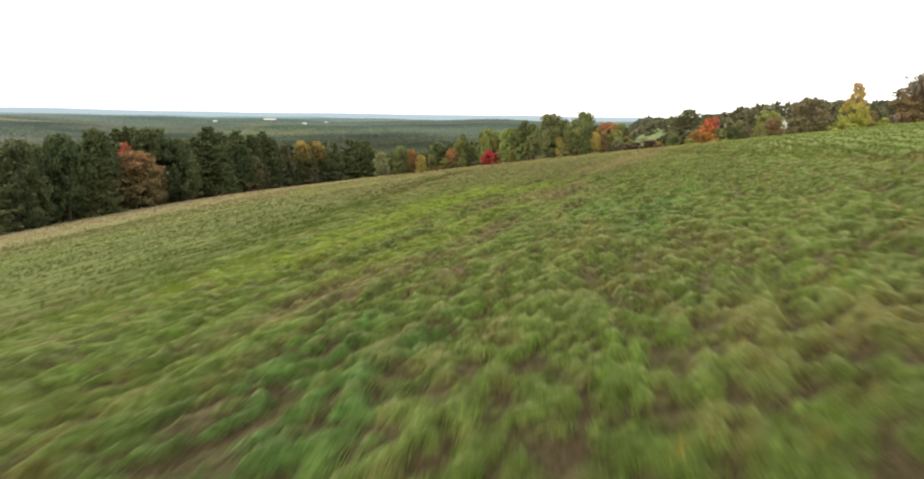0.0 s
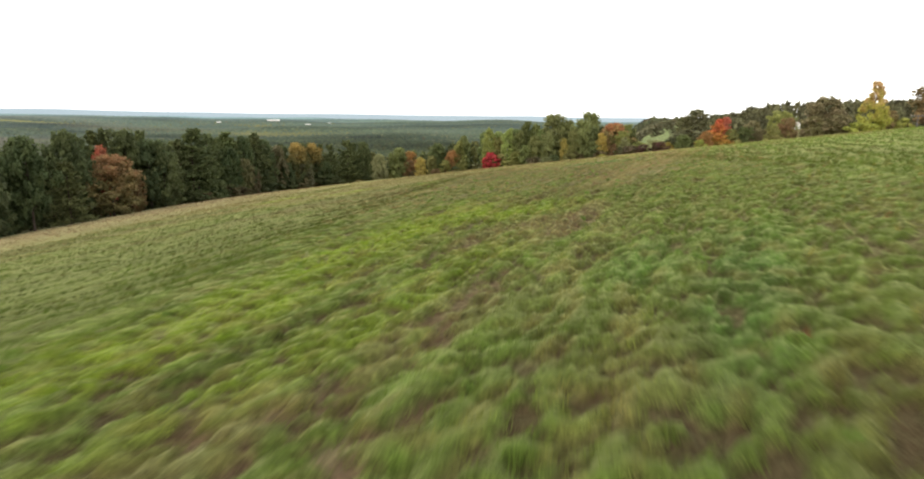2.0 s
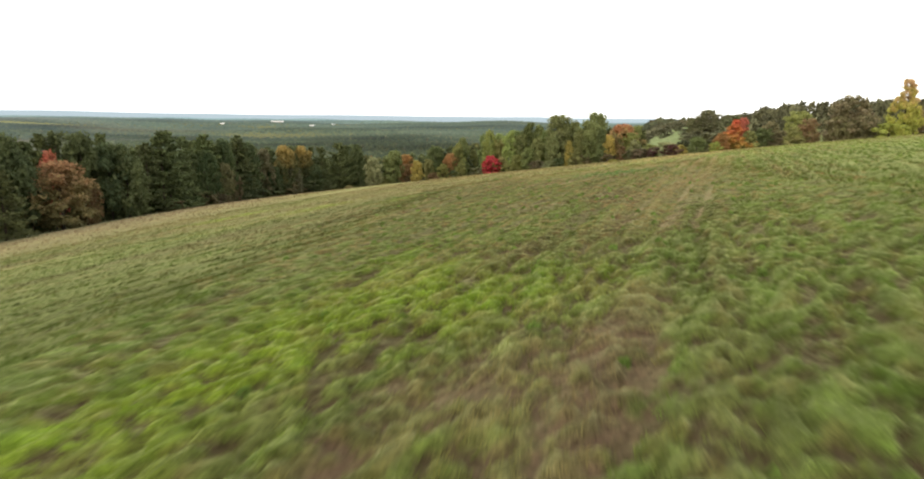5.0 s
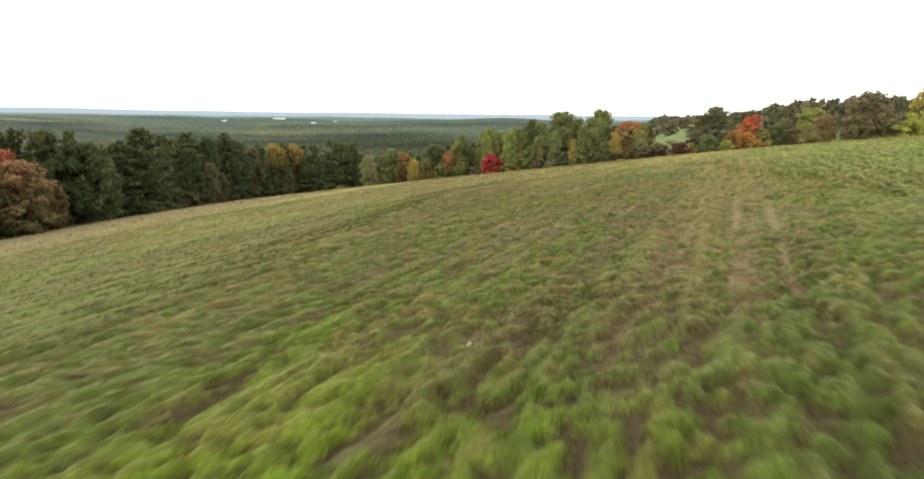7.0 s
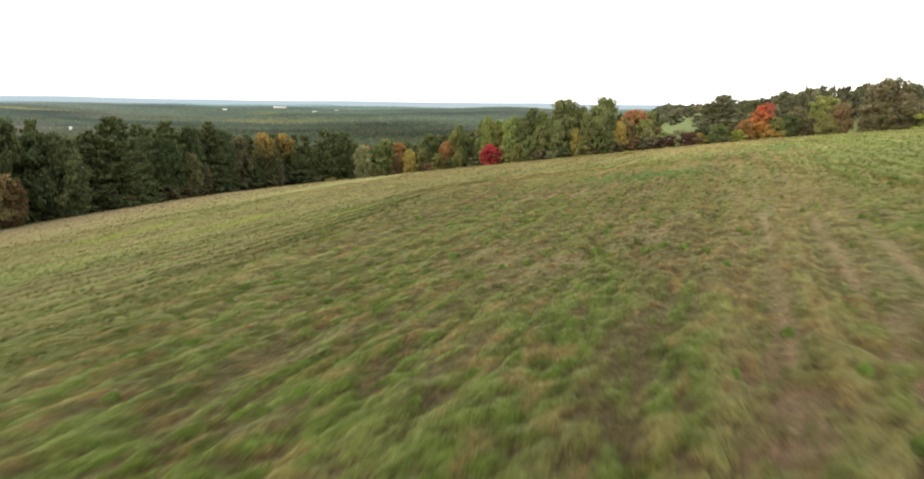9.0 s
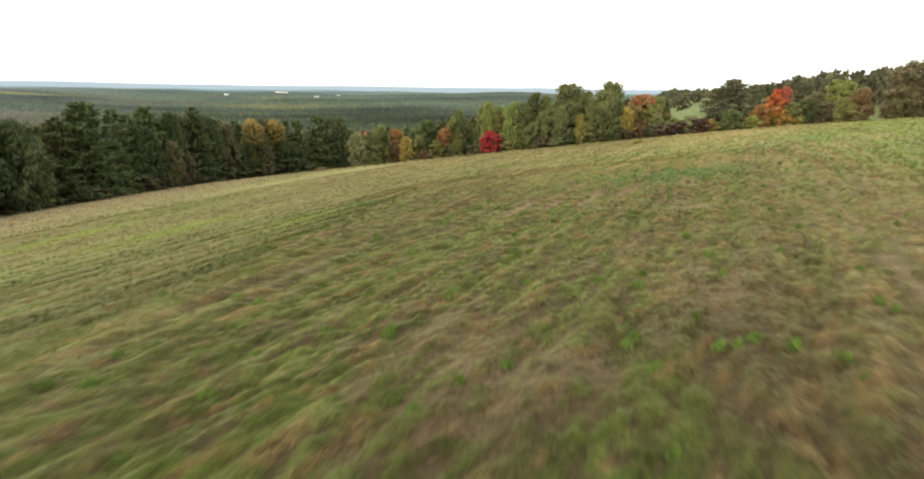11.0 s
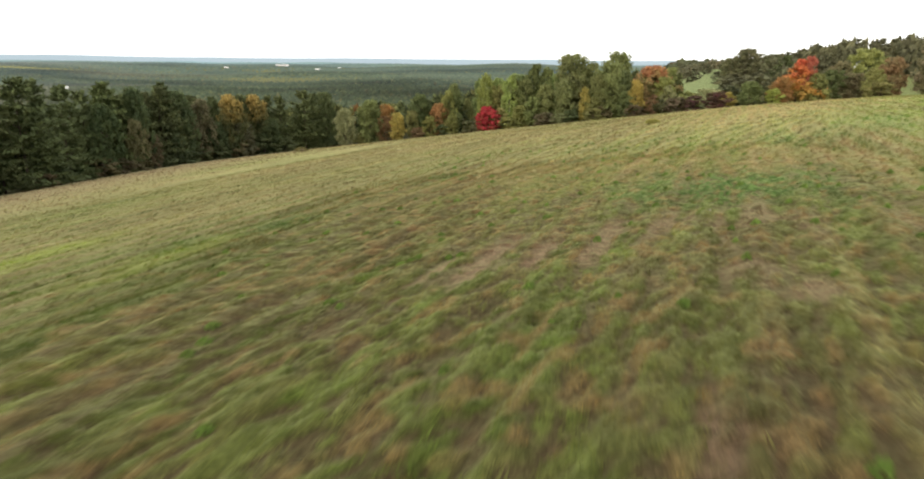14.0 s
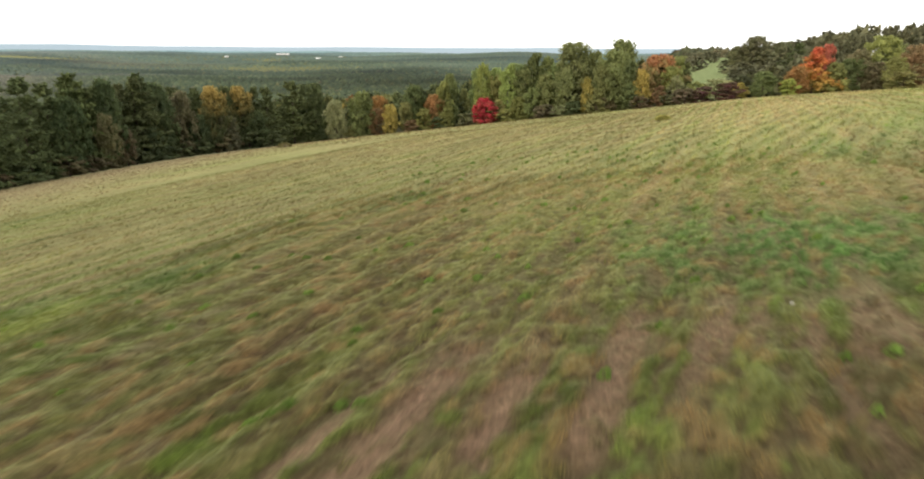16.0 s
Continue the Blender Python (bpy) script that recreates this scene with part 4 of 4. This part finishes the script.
shrub(-56.2, 253.4, 2.9, 10.6, "deep")
shrub(-51.7, 259.4, 3.1, 9.4, "deep")
# Hedge shrubs, also standing in for the shadow line at the trees' foot.
for t, h, tint in ((0.04, 2.2, "deep"), (0.13, 2.8, "olive"), (0.22, 2.0, "brown"), (0.30, 3.0, "rust"), (0.38, 2.4, "deep"), (0.46, 2.2, "umber"),
                   (0.54, 2.6, "deep"), (0.66, 2.4, "umber"), (0.72, 2.0, "deep"), (0.79, 2.6, "brown"), (0.86, 2.2, "deep"), (0.93, 2.6, "umber")):
    x = -44 + 108 * t
    shrub(x, float(np.interp(x, (-44, 0, 32, 64), (272.5, 266.5, 244, 234))) + 0.8, h, 7.5, tint)
pine(-75.4, 158.5, 15.6, 11.3, "dark")
pine(-77.6, 171.8, 15.8, 10.4, "dark")
pine(-78.2, 143.0, 18.8, 10.3, "dark")
pine(-77.5, 152.5, 18.7, 10.0, "dark")
broad(-76.1, 130.9, 17.3, 10.0, "deep")
pine(-76.9, 159.9, 19.2, 10.3, "dark")
broad(-75.5, 150.3, 18.1, 8.9, "deep")

# ---- woods behind the edge, down the slope and over the valley ----
rng = np.random.default_rng(23)
WOOD_TINTS = np.array([TINTS[k][0] for k in ("dark", "dark", "dark", "olive", "green", "dark", "olive", "dark", "green", "gold", "russet", "orange")])


def wood_tone(x, y, n):
    k = rng.integers(0, 9, n)
    far = np.hypot(x, y)
    turned = rng.uniform(0, 1, n) < (0.06 + 0.20 * np.clip(rolls(x, y, 260, 41), 0, 1)) * (1 - 0.6 * smooth(600, 1500, far))
    k[turned] = rng.integers(8, 12, turned.sum())
    c = 0.72 * WOOD_TINTS[k] * rng.uniform(0.75, 1.25, (n, 1))
    mean = np.array((0.034, 0.046, 0.028)) * (1 + 0.45 * rolls(x / 3, y, 260, 43) + 0.30 * rolls(x / 2.5, y, 80, 44))[:, None]
    bare = (0.6 * np.clip(rolls(x, y, 420, 42) - 0.25, 0, 1))[:, None]
    c = c * (1 - bare) + np.array((0.080, 0.064, 0.052)) * bare
    hill = (0.75 * smooth(60, 110, x) * (1 - smooth(850, 1100, far)))[:, None]
    c = c * (1 - hill) + np.array((0.128, 0.122, 0.070)) * hill
    # Haze put into the base colour: far trees fade to one dull green.
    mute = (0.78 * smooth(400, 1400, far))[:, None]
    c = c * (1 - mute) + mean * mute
    leafless = (0.7 * np.exp(-((x + 1250 + 0.5 * (y - 1750)) / 190) ** 2 - ((y - 1750) / 420) ** 2) * (0.7 + 0.3 * rolls(x / 2, y, 60, 48)))[:, None]
    c = c * (1 - leafless) + np.array((0.120, 0.090, 0.078)) * leafless
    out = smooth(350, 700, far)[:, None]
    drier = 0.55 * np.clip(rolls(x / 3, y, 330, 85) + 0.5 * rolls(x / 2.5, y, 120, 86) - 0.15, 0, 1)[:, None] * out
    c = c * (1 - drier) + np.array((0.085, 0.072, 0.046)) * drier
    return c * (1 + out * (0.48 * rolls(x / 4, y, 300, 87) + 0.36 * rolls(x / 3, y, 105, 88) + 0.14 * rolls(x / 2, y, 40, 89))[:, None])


def scattered(near, far, left, right, spacing):
    """Places over a fan of ground round the hilltop, ever wider apart outwards."""
    d, rows = near, []
    while d < far:
        s = spacing(d)
        a = np.arange(radians(left), radians(right), s / d)
        a = a + rng.uniform(-0.45, 0.45, len(a)) * s / d
        e = d + rng.uniform(-0.45, 0.45, len(a)) * s
        rows.append(np.c_[np.sin(a) * e, np.cos(a) * e, np.full(len(a), s)])
        d += s * 0.92
    return np.concatenate(rows)


def repeated(stock, p, h, w, tone):
    """Copies of small (verts, faces) crowns joined into one set of arrays."""
    vs, fs, ts, n = [], [], [], 0
    kind = rng.integers(0, len(stock), len(p))
    for k, (v, f) in enumerate(stock):
        i = np.where(kind == k)[0]
        a = rng.uniform(0, 2 * np.pi, len(i))[:, None]
        x = (v[:, 0] * np.cos(a) - v[:, 1] * np.sin(a)) * w[i, None] + p[i, 0, None]
        y = (v[:, 0] * np.sin(a) + v[:, 1] * np.cos(a)) * w[i, None] + p[i, 1, None]
        z = v[:, 2] * h[i, None] + ground_z(p[i, 0], p[i, 1])[:, None] - 0.3
        vs.append(np.stack([x, y, z], -1).reshape(-1, 3))
        fs.append((f[None] + len(v) * np.arange(len(i))[:, None, None]).reshape(-1, f.shape[1]) + n)
        ts.append(np.repeat(tone[i], len(v), 0))
        n += len(i) * len(v)
    return np.concatenate(vs), np.concatenate(fs), np.concatenate(ts)


def free_of_field(p, gap):
    outside = ~in_field(p[:, 0], p[:, 1]) & (edge_gap(p[:, 0], p[:, 1]) > gap)
    round_, off = np.degrees(np.arctan2(p[:, 0] - 10, p[:, 1] - 77)), np.hypot(p[:, 0] - 10, p[:, 1] - 77)
    # The second, narrow sector is left open towards the house down the slope.
    clearing = ((round_ > 16.2) & (round_ < 21.0) & (off < 478)) | ((np.abs(round_ + 1.6) < 1.0) & (off < 365))
    homes = (np.hypot(p[:, 0] - 178, p[:, 1] - 392) < 15) | (np.hypot(p[:, 0] - 200, p[:, 1] - 398) < 14)
    verge = (p[:, 0] > 100) & (p[:, 1] < 300)
    # Trees left out along the line of sight to the half-hidden house.
    sightline = (np.abs(p[:, 0] - 0.53 * p[:, 1] + 12) < 10) & (p[:, 1] > 200) & (p[:, 1] < 400)
    clearing &= rng.uniform(0, 1, len(p)) > 0.10 * (off > 150)
    return p[outside & ~clearing & ~homes & ~verge & ~sightline]


slope_stock = [leafy_crown(rng, 110, 30, 0.10, 0.10, 0.5) for _ in range(3)] + [pine_crown(rng, 10, 4, 5, 0.060) for _ in range(3)]
hill_stock = [leafy_crown(rng, 140, 60, 0.05, 0.080, 0.3) for _ in range(4)] + [pine_crown(rng, 10, 5, 5, 0.050) for _ in range(3)]


def woods(name, stock, p, h, w, label):
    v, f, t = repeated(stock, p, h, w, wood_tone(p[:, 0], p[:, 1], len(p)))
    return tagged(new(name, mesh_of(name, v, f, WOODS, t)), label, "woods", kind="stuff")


p = free_of_field(scattered(95, 690, -52, 16, lambda d: 8.5 + 0.004 * d), 9)
p = p[(p[:, 0] <= 60) & (edge_gap(p[:, 0], p[:, 1]) < 130)]
woods("woods_behind_edge", slope_stock, p, rng.uniform(9, 15, len(p)), rng.uniform(7, 11, len(p)), "mixed pine and hardwood woods below the field")
p = free_of_field(np.concatenate([scattered(240, 690, 5, 44, lambda d: 7.0 + 0.004 * d), scattered(690, 960, 9, 24, lambda d: 10.0)]), 9)
round_ = np.degrees(np.arctan2(p[:, 0] - 10, p[:, 1] - 77))
p, round_ = (v[(p[:, 0] > 60) & (edge_gap(p[:, 0], p[:, 1]) < np.where(round_ > 24, 240, 720))] for v in (p, round_))
woods("hill_woods", hill_stock, p, rng.uniform(10, 14.5, len(p)) * (0.45 + 0.69 * smooth(21.5, 30, round_)), rng.uniform(7.5, 11.5, len(p)), "brownish hardwood woods with some pines over the hill")


def treetop(rng, fine, pointed):
    """The ragged top of a far tree, one high and one wide, with few faces."""
    k = 5
    ring = np.arange(k) * 2 * np.pi / k + rng.uniform(0, 1)
    rows = ((0.34 if pointed else 0.46, 0.52 if pointed else 0.66), (0.5, 0.0)) if fine else ((0.5, 0.0),)
    v = [np.array(((rng.uniform(-0.08, 0.08), rng.uniform(-0.08, 0.08), 1.0 if pointed else 0.85),))]
    for reach, height in rows:
        r = reach * rng.uniform(0.7, 1.3, k)
        v.append(np.c_[r * np.cos(ring), r * np.sin(ring), height + rng.uniform(-0.12, 0.12, k) * (height > 0)])
    i, j = np.arange(k), (np.arange(k) + 1) % k
    f = [np.c_[0 * i, 1 + i, 1 + j]]
    if fine:
        f += [np.c_[1 + i, 1 + k + i, 1 + k + j], np.c_[1 + i, 1 + k + j, 1 + j]]
    return np.concatenate(v), np.concatenate(f)


# Clearings round far white buildings: place and half-width.
SITES = ((-1155, 3792, 44), (-902, 3604, 18), (-821, 3784, 13), (-1418, 3628, 16), (-994, 1589, 6))
fine_stock = [treetop(rng, True, c) for c in (0, 1, 0, 1, 0, 1)]
coarse_stock = [treetop(rng, False, c) for c in (0, 1, 0, 0, 1, 0)]


def canopy(name, stock, near, far, spacing, mat, label, gap=0, relief=1.0):
    p = scattered(near, far, -50, 46, spacing)
    if gap:
        p = free_of_field(p, gap)
        p = p[(edge_gap(p[:, 0], p[:, 1]) > 690) | (p[:, 0] < 62)]
    for sx, sy, r in SITES:
        d = math.hypot(sx, sy)
        along, aside = (p[:, 0] * sx + p[:, 1] * sy) / d, np.abs(p[:, 0] * sy - p[:, 1] * sx) / d
        p = p[~((aside < r) & (along > d - r - 12) & (along < d + r + 10))]
    n = len(p)
    s = p[:, 2]
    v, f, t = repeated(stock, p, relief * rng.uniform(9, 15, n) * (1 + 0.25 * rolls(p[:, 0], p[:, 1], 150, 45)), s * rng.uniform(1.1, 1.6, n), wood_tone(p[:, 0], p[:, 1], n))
    if mat is not FAR_CANOPY:
        return tagged(new(name, mesh_of(name, v, f, mat, t)), label, "woods", kind="stuff")
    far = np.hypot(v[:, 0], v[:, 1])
    # Bluish haze put on as emission, stronger outwards.
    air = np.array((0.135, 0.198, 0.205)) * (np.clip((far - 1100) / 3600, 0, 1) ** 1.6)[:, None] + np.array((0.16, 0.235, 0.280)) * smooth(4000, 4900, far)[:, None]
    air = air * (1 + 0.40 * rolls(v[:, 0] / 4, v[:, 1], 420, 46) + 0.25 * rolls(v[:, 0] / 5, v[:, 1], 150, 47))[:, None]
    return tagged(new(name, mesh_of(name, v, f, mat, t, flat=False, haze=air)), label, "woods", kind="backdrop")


canopy("valley_woods", fine_stock, 300, 1300, lambda d: 6.4 + 0.0030 * d, CANOPY, "valley forest of green pines and turning hardwoods", 165)
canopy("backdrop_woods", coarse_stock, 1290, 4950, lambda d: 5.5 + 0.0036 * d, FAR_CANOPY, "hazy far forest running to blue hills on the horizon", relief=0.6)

# Pale ridges beyond the last woods, their haze blue put on as emission.
a = np.radians(np.linspace(-62, 50, 220))
crest = -9 + 7 * rolls(np.degrees(a), 0 * a, 13, 51) + 4 * rolls(np.degrees(a), 0 * a, 3.5, 52) - 3 * (1 - smooth(-34, -14, np.degrees(a)))
rows_ = [np.c_[np.sin(a) * d, np.cos(a) * d, z] for d, z in ((4955, np.full_like(a, -90)), (4960, crest - 14), (4966, crest), (4975, crest - 14), (4985, np.full_like(a, -90)))]
q = (np.arange(219)[None] + 220 * np.arange(4)[:, None]).ravel()
ridge_v = np.concatenate(rows_)
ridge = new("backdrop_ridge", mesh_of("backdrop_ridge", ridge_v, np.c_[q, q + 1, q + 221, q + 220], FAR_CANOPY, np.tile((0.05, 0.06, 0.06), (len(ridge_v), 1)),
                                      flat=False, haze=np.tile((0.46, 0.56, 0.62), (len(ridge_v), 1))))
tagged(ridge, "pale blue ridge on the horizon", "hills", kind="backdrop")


# ---- houses, walls and small things ----
def block(size, at=(0, 0, 0), bevel=0.0):
    """A box as (verts, faces), its middle at a place, edges eased."""
    bm = bmesh.new()
    bmesh.ops.create_cube(bm, size=1.0)
    bmesh.ops.scale(bm, vec=size, verts=bm.verts)
    if bevel:
        bmesh.ops.bevel(bm, geom=bm.edges[:], offset=bevel, segments=1, affect="EDGES")
    bmesh.ops.translate(bm, vec=at, verts=bm.verts)
    return bm


def part_bm(name, bm, mat, parent, label=""):
    me = bpy.data.meshes.new(name)
    bm.to_mesh(me)
    bm.free()
    me.materials.append(mat)
    return part(name, me, parent, label)


def gable_body(w, d, eave, ridge):
    bm = bmesh.new()
    ends = [[bm.verts.new((x, y, z)) for y, z in ((-d / 2, -1.5), (d / 2, -1.5), (d / 2, eave), (0, ridge), (-d / 2, eave))] for x in (-w / 2, w / 2)]
    bm.faces.new(ends[0][::-1])
    bm.faces.new(ends[1])
    for i in range(5):
        j = (i + 1) % 5
        bm.faces.new((ends[0][i], ends[0][j], ends[1][j], ends[1][i]))
    bmesh.ops.recalc_face_normals(bm, faces=bm.faces)
    return bm


def house(x, y, turn, w, d, eave, ridge, roof_mat, label, name="farmhouse"):
    """Gabled house: walls, two roof slopes, chimney, door, and windows with frame and pane."""
    root = new(name)
    root.matrix_basis = pose(x, y, float(ground_z(x, y)), 0, 0, turn)
    tagged(root, label, "house")
    part_bm("wall", gable_body(w, d, eave, ridge), WHITE_BOARD, root)
    rise = math.atan2(ridge - eave, d / 2)
    long = math.hypot(ridge - eave, d / 2) + 0.5
    for side in (-1, 1):
        slope = part_bm("roof", block((w + 0.8, long, 0.18), (0, -long / 2 + 0.02, 0.1)), roof_mat, root)
        slope.matrix_basis = Matrix.Translation((0, 0, ridge)) @ Matrix.Rotation(0 if side < 0 else math.pi, 4, "Z") @ Matrix.Rotation(rise, 4, "X")
    part_bm("chimney", block((0.8, 0.8, 2.0), (w * 0.2, 0, ridge + 0.4), 0.04), FIELDSTONE, root)
    part_bm("door", block((1.0, 0.1, 2.1), (0, -d / 2 - 0.03, 1.05), 0.01), GREY_POST, root)
    for level in (1.5, 4.2):
        if level + 0.9 > eave:
            continue
        for k in range(max(2, int(w // 3))):
            for side in (-1, 1):
                wx = -w / 2 + (k + 0.5) * w / max(2, int(w // 3))
                if abs(wx) < 1 and level < 2:
                    continue
                frame_ = part_bm("window", block((1.1, 0.12, 1.5), (wx, side * (d / 2 + 0.03), level + 0.2), 0.01), WHITE_BOARD, root)
                part_bm("pane", block((0.9, 0.04, 1.3), (wx, side * (d / 2 + 0.09), level + 0.2)), DARK_GLASS, frame_)
    return root


house(178, 397, -118, 12, 8, 5.2, 7.6, SLATE, "white clapboard farmhouse with grey gable roof behind trees")
house(200, 402, -116, 10, 8, 3.2, 5.6, SLATE, "white clapboard house half hidden by trees")
house(-3, 418, -84, 11, 8, 2.7, 4.4, PALE_ROOF, "white house with pale roof down the slope")


def far_building(x, y, w, h):
    root = new("distant_building")
    root.matrix_basis = pose(x, y, float(ground_z(x, y)), 0, 0, math.degrees(math.atan2(-x, y)))
    part_bm("wall", block((w, w * 0.4, h), (0, 0, h / 2)), WHITE_BOARD, root)
    part_bm("roof", block((w * 1.02, w * 0.42, h * 0.12), (0, 0, h * 1.06)), PALE_ROOF, root)
    part_bm("window_band", block((w * 0.9, 0.4, h * 0.10), (0, -w * 0.2 - 0.1, h * 0.55)), DARK_GLASS, root)
    return tagged(root, "long white flat-roofed building in the far forest", "building", "far buildings")


far_building(-1155, 3792, 72, 8)
far_building(-902, 3604, 28, 7)
far_building(-821, 3784, 20, 7)
far_building(-1418, 3628, 24, 7)
far_building(-994, 1589, 7, 8)


def notice_board(x, y, turn):
    root = new("notice_board")
    root.matrix_basis = pose(x, y, float(ground_z(x, y)), 0, 0, turn)
    part_bm("post", block((0.14, 0.14, 2.4), (-0.45, 0, 1.1), 0.01), GREY_POST, root)
    part_bm("post", block((0.14, 0.14, 2.4), (0.45, 0, 1.1), 0.01), GREY_POST, root)
    part_bm("board", block((1.1, 0.08, 1.7), (0, -0.1, 1.45), 0.02), WHITE_BOARD, root)
    return tagged(root, "plain white board on two grey posts", "sign", "white boards")


notice_board(149, 233, -32)
notice_board(145, 222, -32)
notice_board(140.5, 210, -32)

pole = new("utility_pole")
pole.matrix_basis = pose(147, 218, float(ground_z(147, 218)), 0, 0, -35)
part("post", mesh_of("post", *tube(np.array(((0, 0, -0.5), (0, 0, 3), (0, 0, 6.4))), (0.16, 0.14, 0.11), 10), GREY_POST), pole)
part_bm("crossarm", block((4.0, 0.14, 0.18), (0, 0, 6.0), 0.02), GREY_POST, pole)
for k in (-1.8, -0.9, 0.9, 1.8):
    part_bm("insulator", block((0.12, 0.12, 0.22), (k, 0, 6.2), 0.03), WHITE_BOARD, pole)
tagged(pole, "grey wooden utility pole with one crossarm", "pole")

# Dry fieldstone wall along the top of the field.
wall = new("stone_wall")
tagged(wall, "low dry-laid fieldstone wall at the field edge", "stone wall")
rng = np.random.default_rng(31)
stones = []
for _ in range(5):
    bm = bmesh.new()
    bmesh.ops.create_icosphere(bm, subdivisions=1, radius=0.5)
    for q in bm.verts:
        q.co *= rng.uniform(0.8, 1.15)
    me = bpy.data.meshes.new("stone")
    bm.to_mesh(me)
    bm.free()
    me.materials.append(FIELDSTONE)
    stones.append(me)
for k in range(230):
    s = rng.uniform(0, 1)
    x, y = 146 + 46 * s + rng.normal(0, 0.25), 205 - 42 * s + rng.normal(0, 0.25)
    ob = part("stone", stones[k % 5], wall)
    size = rng.uniform(0.5, 1.0)
    ob.matrix_basis = Matrix.LocRotScale((x, y, float(ground_z(x, y)) + rng.uniform(0.05, 0.75)), Euler(rng.uniform(0, 3, 3)), (size * 1.3, size, size * 0.7))


def brush_pile(x, y, w, h, seed, colour):
    """A heap of cut grass and twigs left on the field."""
    r = np.random.default_rng(seed)
    root = new("brush_pile")
    root.matrix_basis = pose(x, y, float(ground_z(x, y)), 0, 0, r.uniform(0, 90))
    bm = bmesh.new()
    bmesh.ops.create_icosphere(bm, subdivisions=3, radius=1.0)
    for q in bm.verts:
        q.co *= 1 + 0.25 * noise.noise(q.co * 2.3 + Vector((seed, 0, 0)))
        q.co = (q.co.x * w / 2, q.co.y * w / 3, max(q.co.z, -0.1) * h * 0.8)
    part_bm("heap", bm, DRY_BRUSH, root)
    n = 900
    a, u = r.uniform(0, 2 * np.pi, n), np.sqrt(r.uniform(0, 1, n))
    at = np.c_[u * np.cos(a) * w / 2, u * np.sin(a) * w / 3, h * 0.8 * np.sqrt(np.maximum(0.02, 1 - u * u)) + r.normal(0, 0.04, n)]
    blades = part("cut_stalks", mesh_of("cut_stalks", *cards(r, at, r.normal(size=(n, 3)), np.full(n, 0.06), 4.0), LEAF), root)
    blades.color = (*colour, 1)
    return tagged(root, "low heap of cut brush and dry grass on the field", "brush pile", "brush piles")


brush_pile(32.6, 156, 1.9, 0.6, 3, (0.36, 0.33, 0.09))
brush_pile(-34.2, 216, 4.6, 1.1, 4, (0.19, 0.16, 0.06))


def pale_stone(x, y, size, seed):
    """A small whitish stone lying in the turf."""
    r = np.random.default_rng(seed)
    bm = bmesh.new()
    bmesh.ops.create_icosphere(bm, subdivisions=2, radius=0.5)
    for q in bm.verts:
        q.co *= 1 + 0.22 * noise.noise(q.co * 3.1 + Vector((seed, 1, 0)))
    me = bpy.data.meshes.new("pale_stone")
    bm.to_mesh(me)
    bm.free()
    me.materials.append(PALE_ROCK)
    ob = new("pale_stone", me)
    ob.matrix_basis = Matrix.LocRotScale((x, y, float(ground_z(x, y) + humps(x, y) + sod_height(x, y, sod(np.array([x]), np.array([y])))[0]) + 0.04), Euler(r.uniform(0, 3, 3)), (size * 1.5, size, size * 0.8))
    return tagged(ob, "small whitish stone lying in the mown grass", "stone", "pale stones")


pale_stone(4.5, 47.2, 0.08, 1)
pale_stone(17.3, 89.6, 0.075, 2)
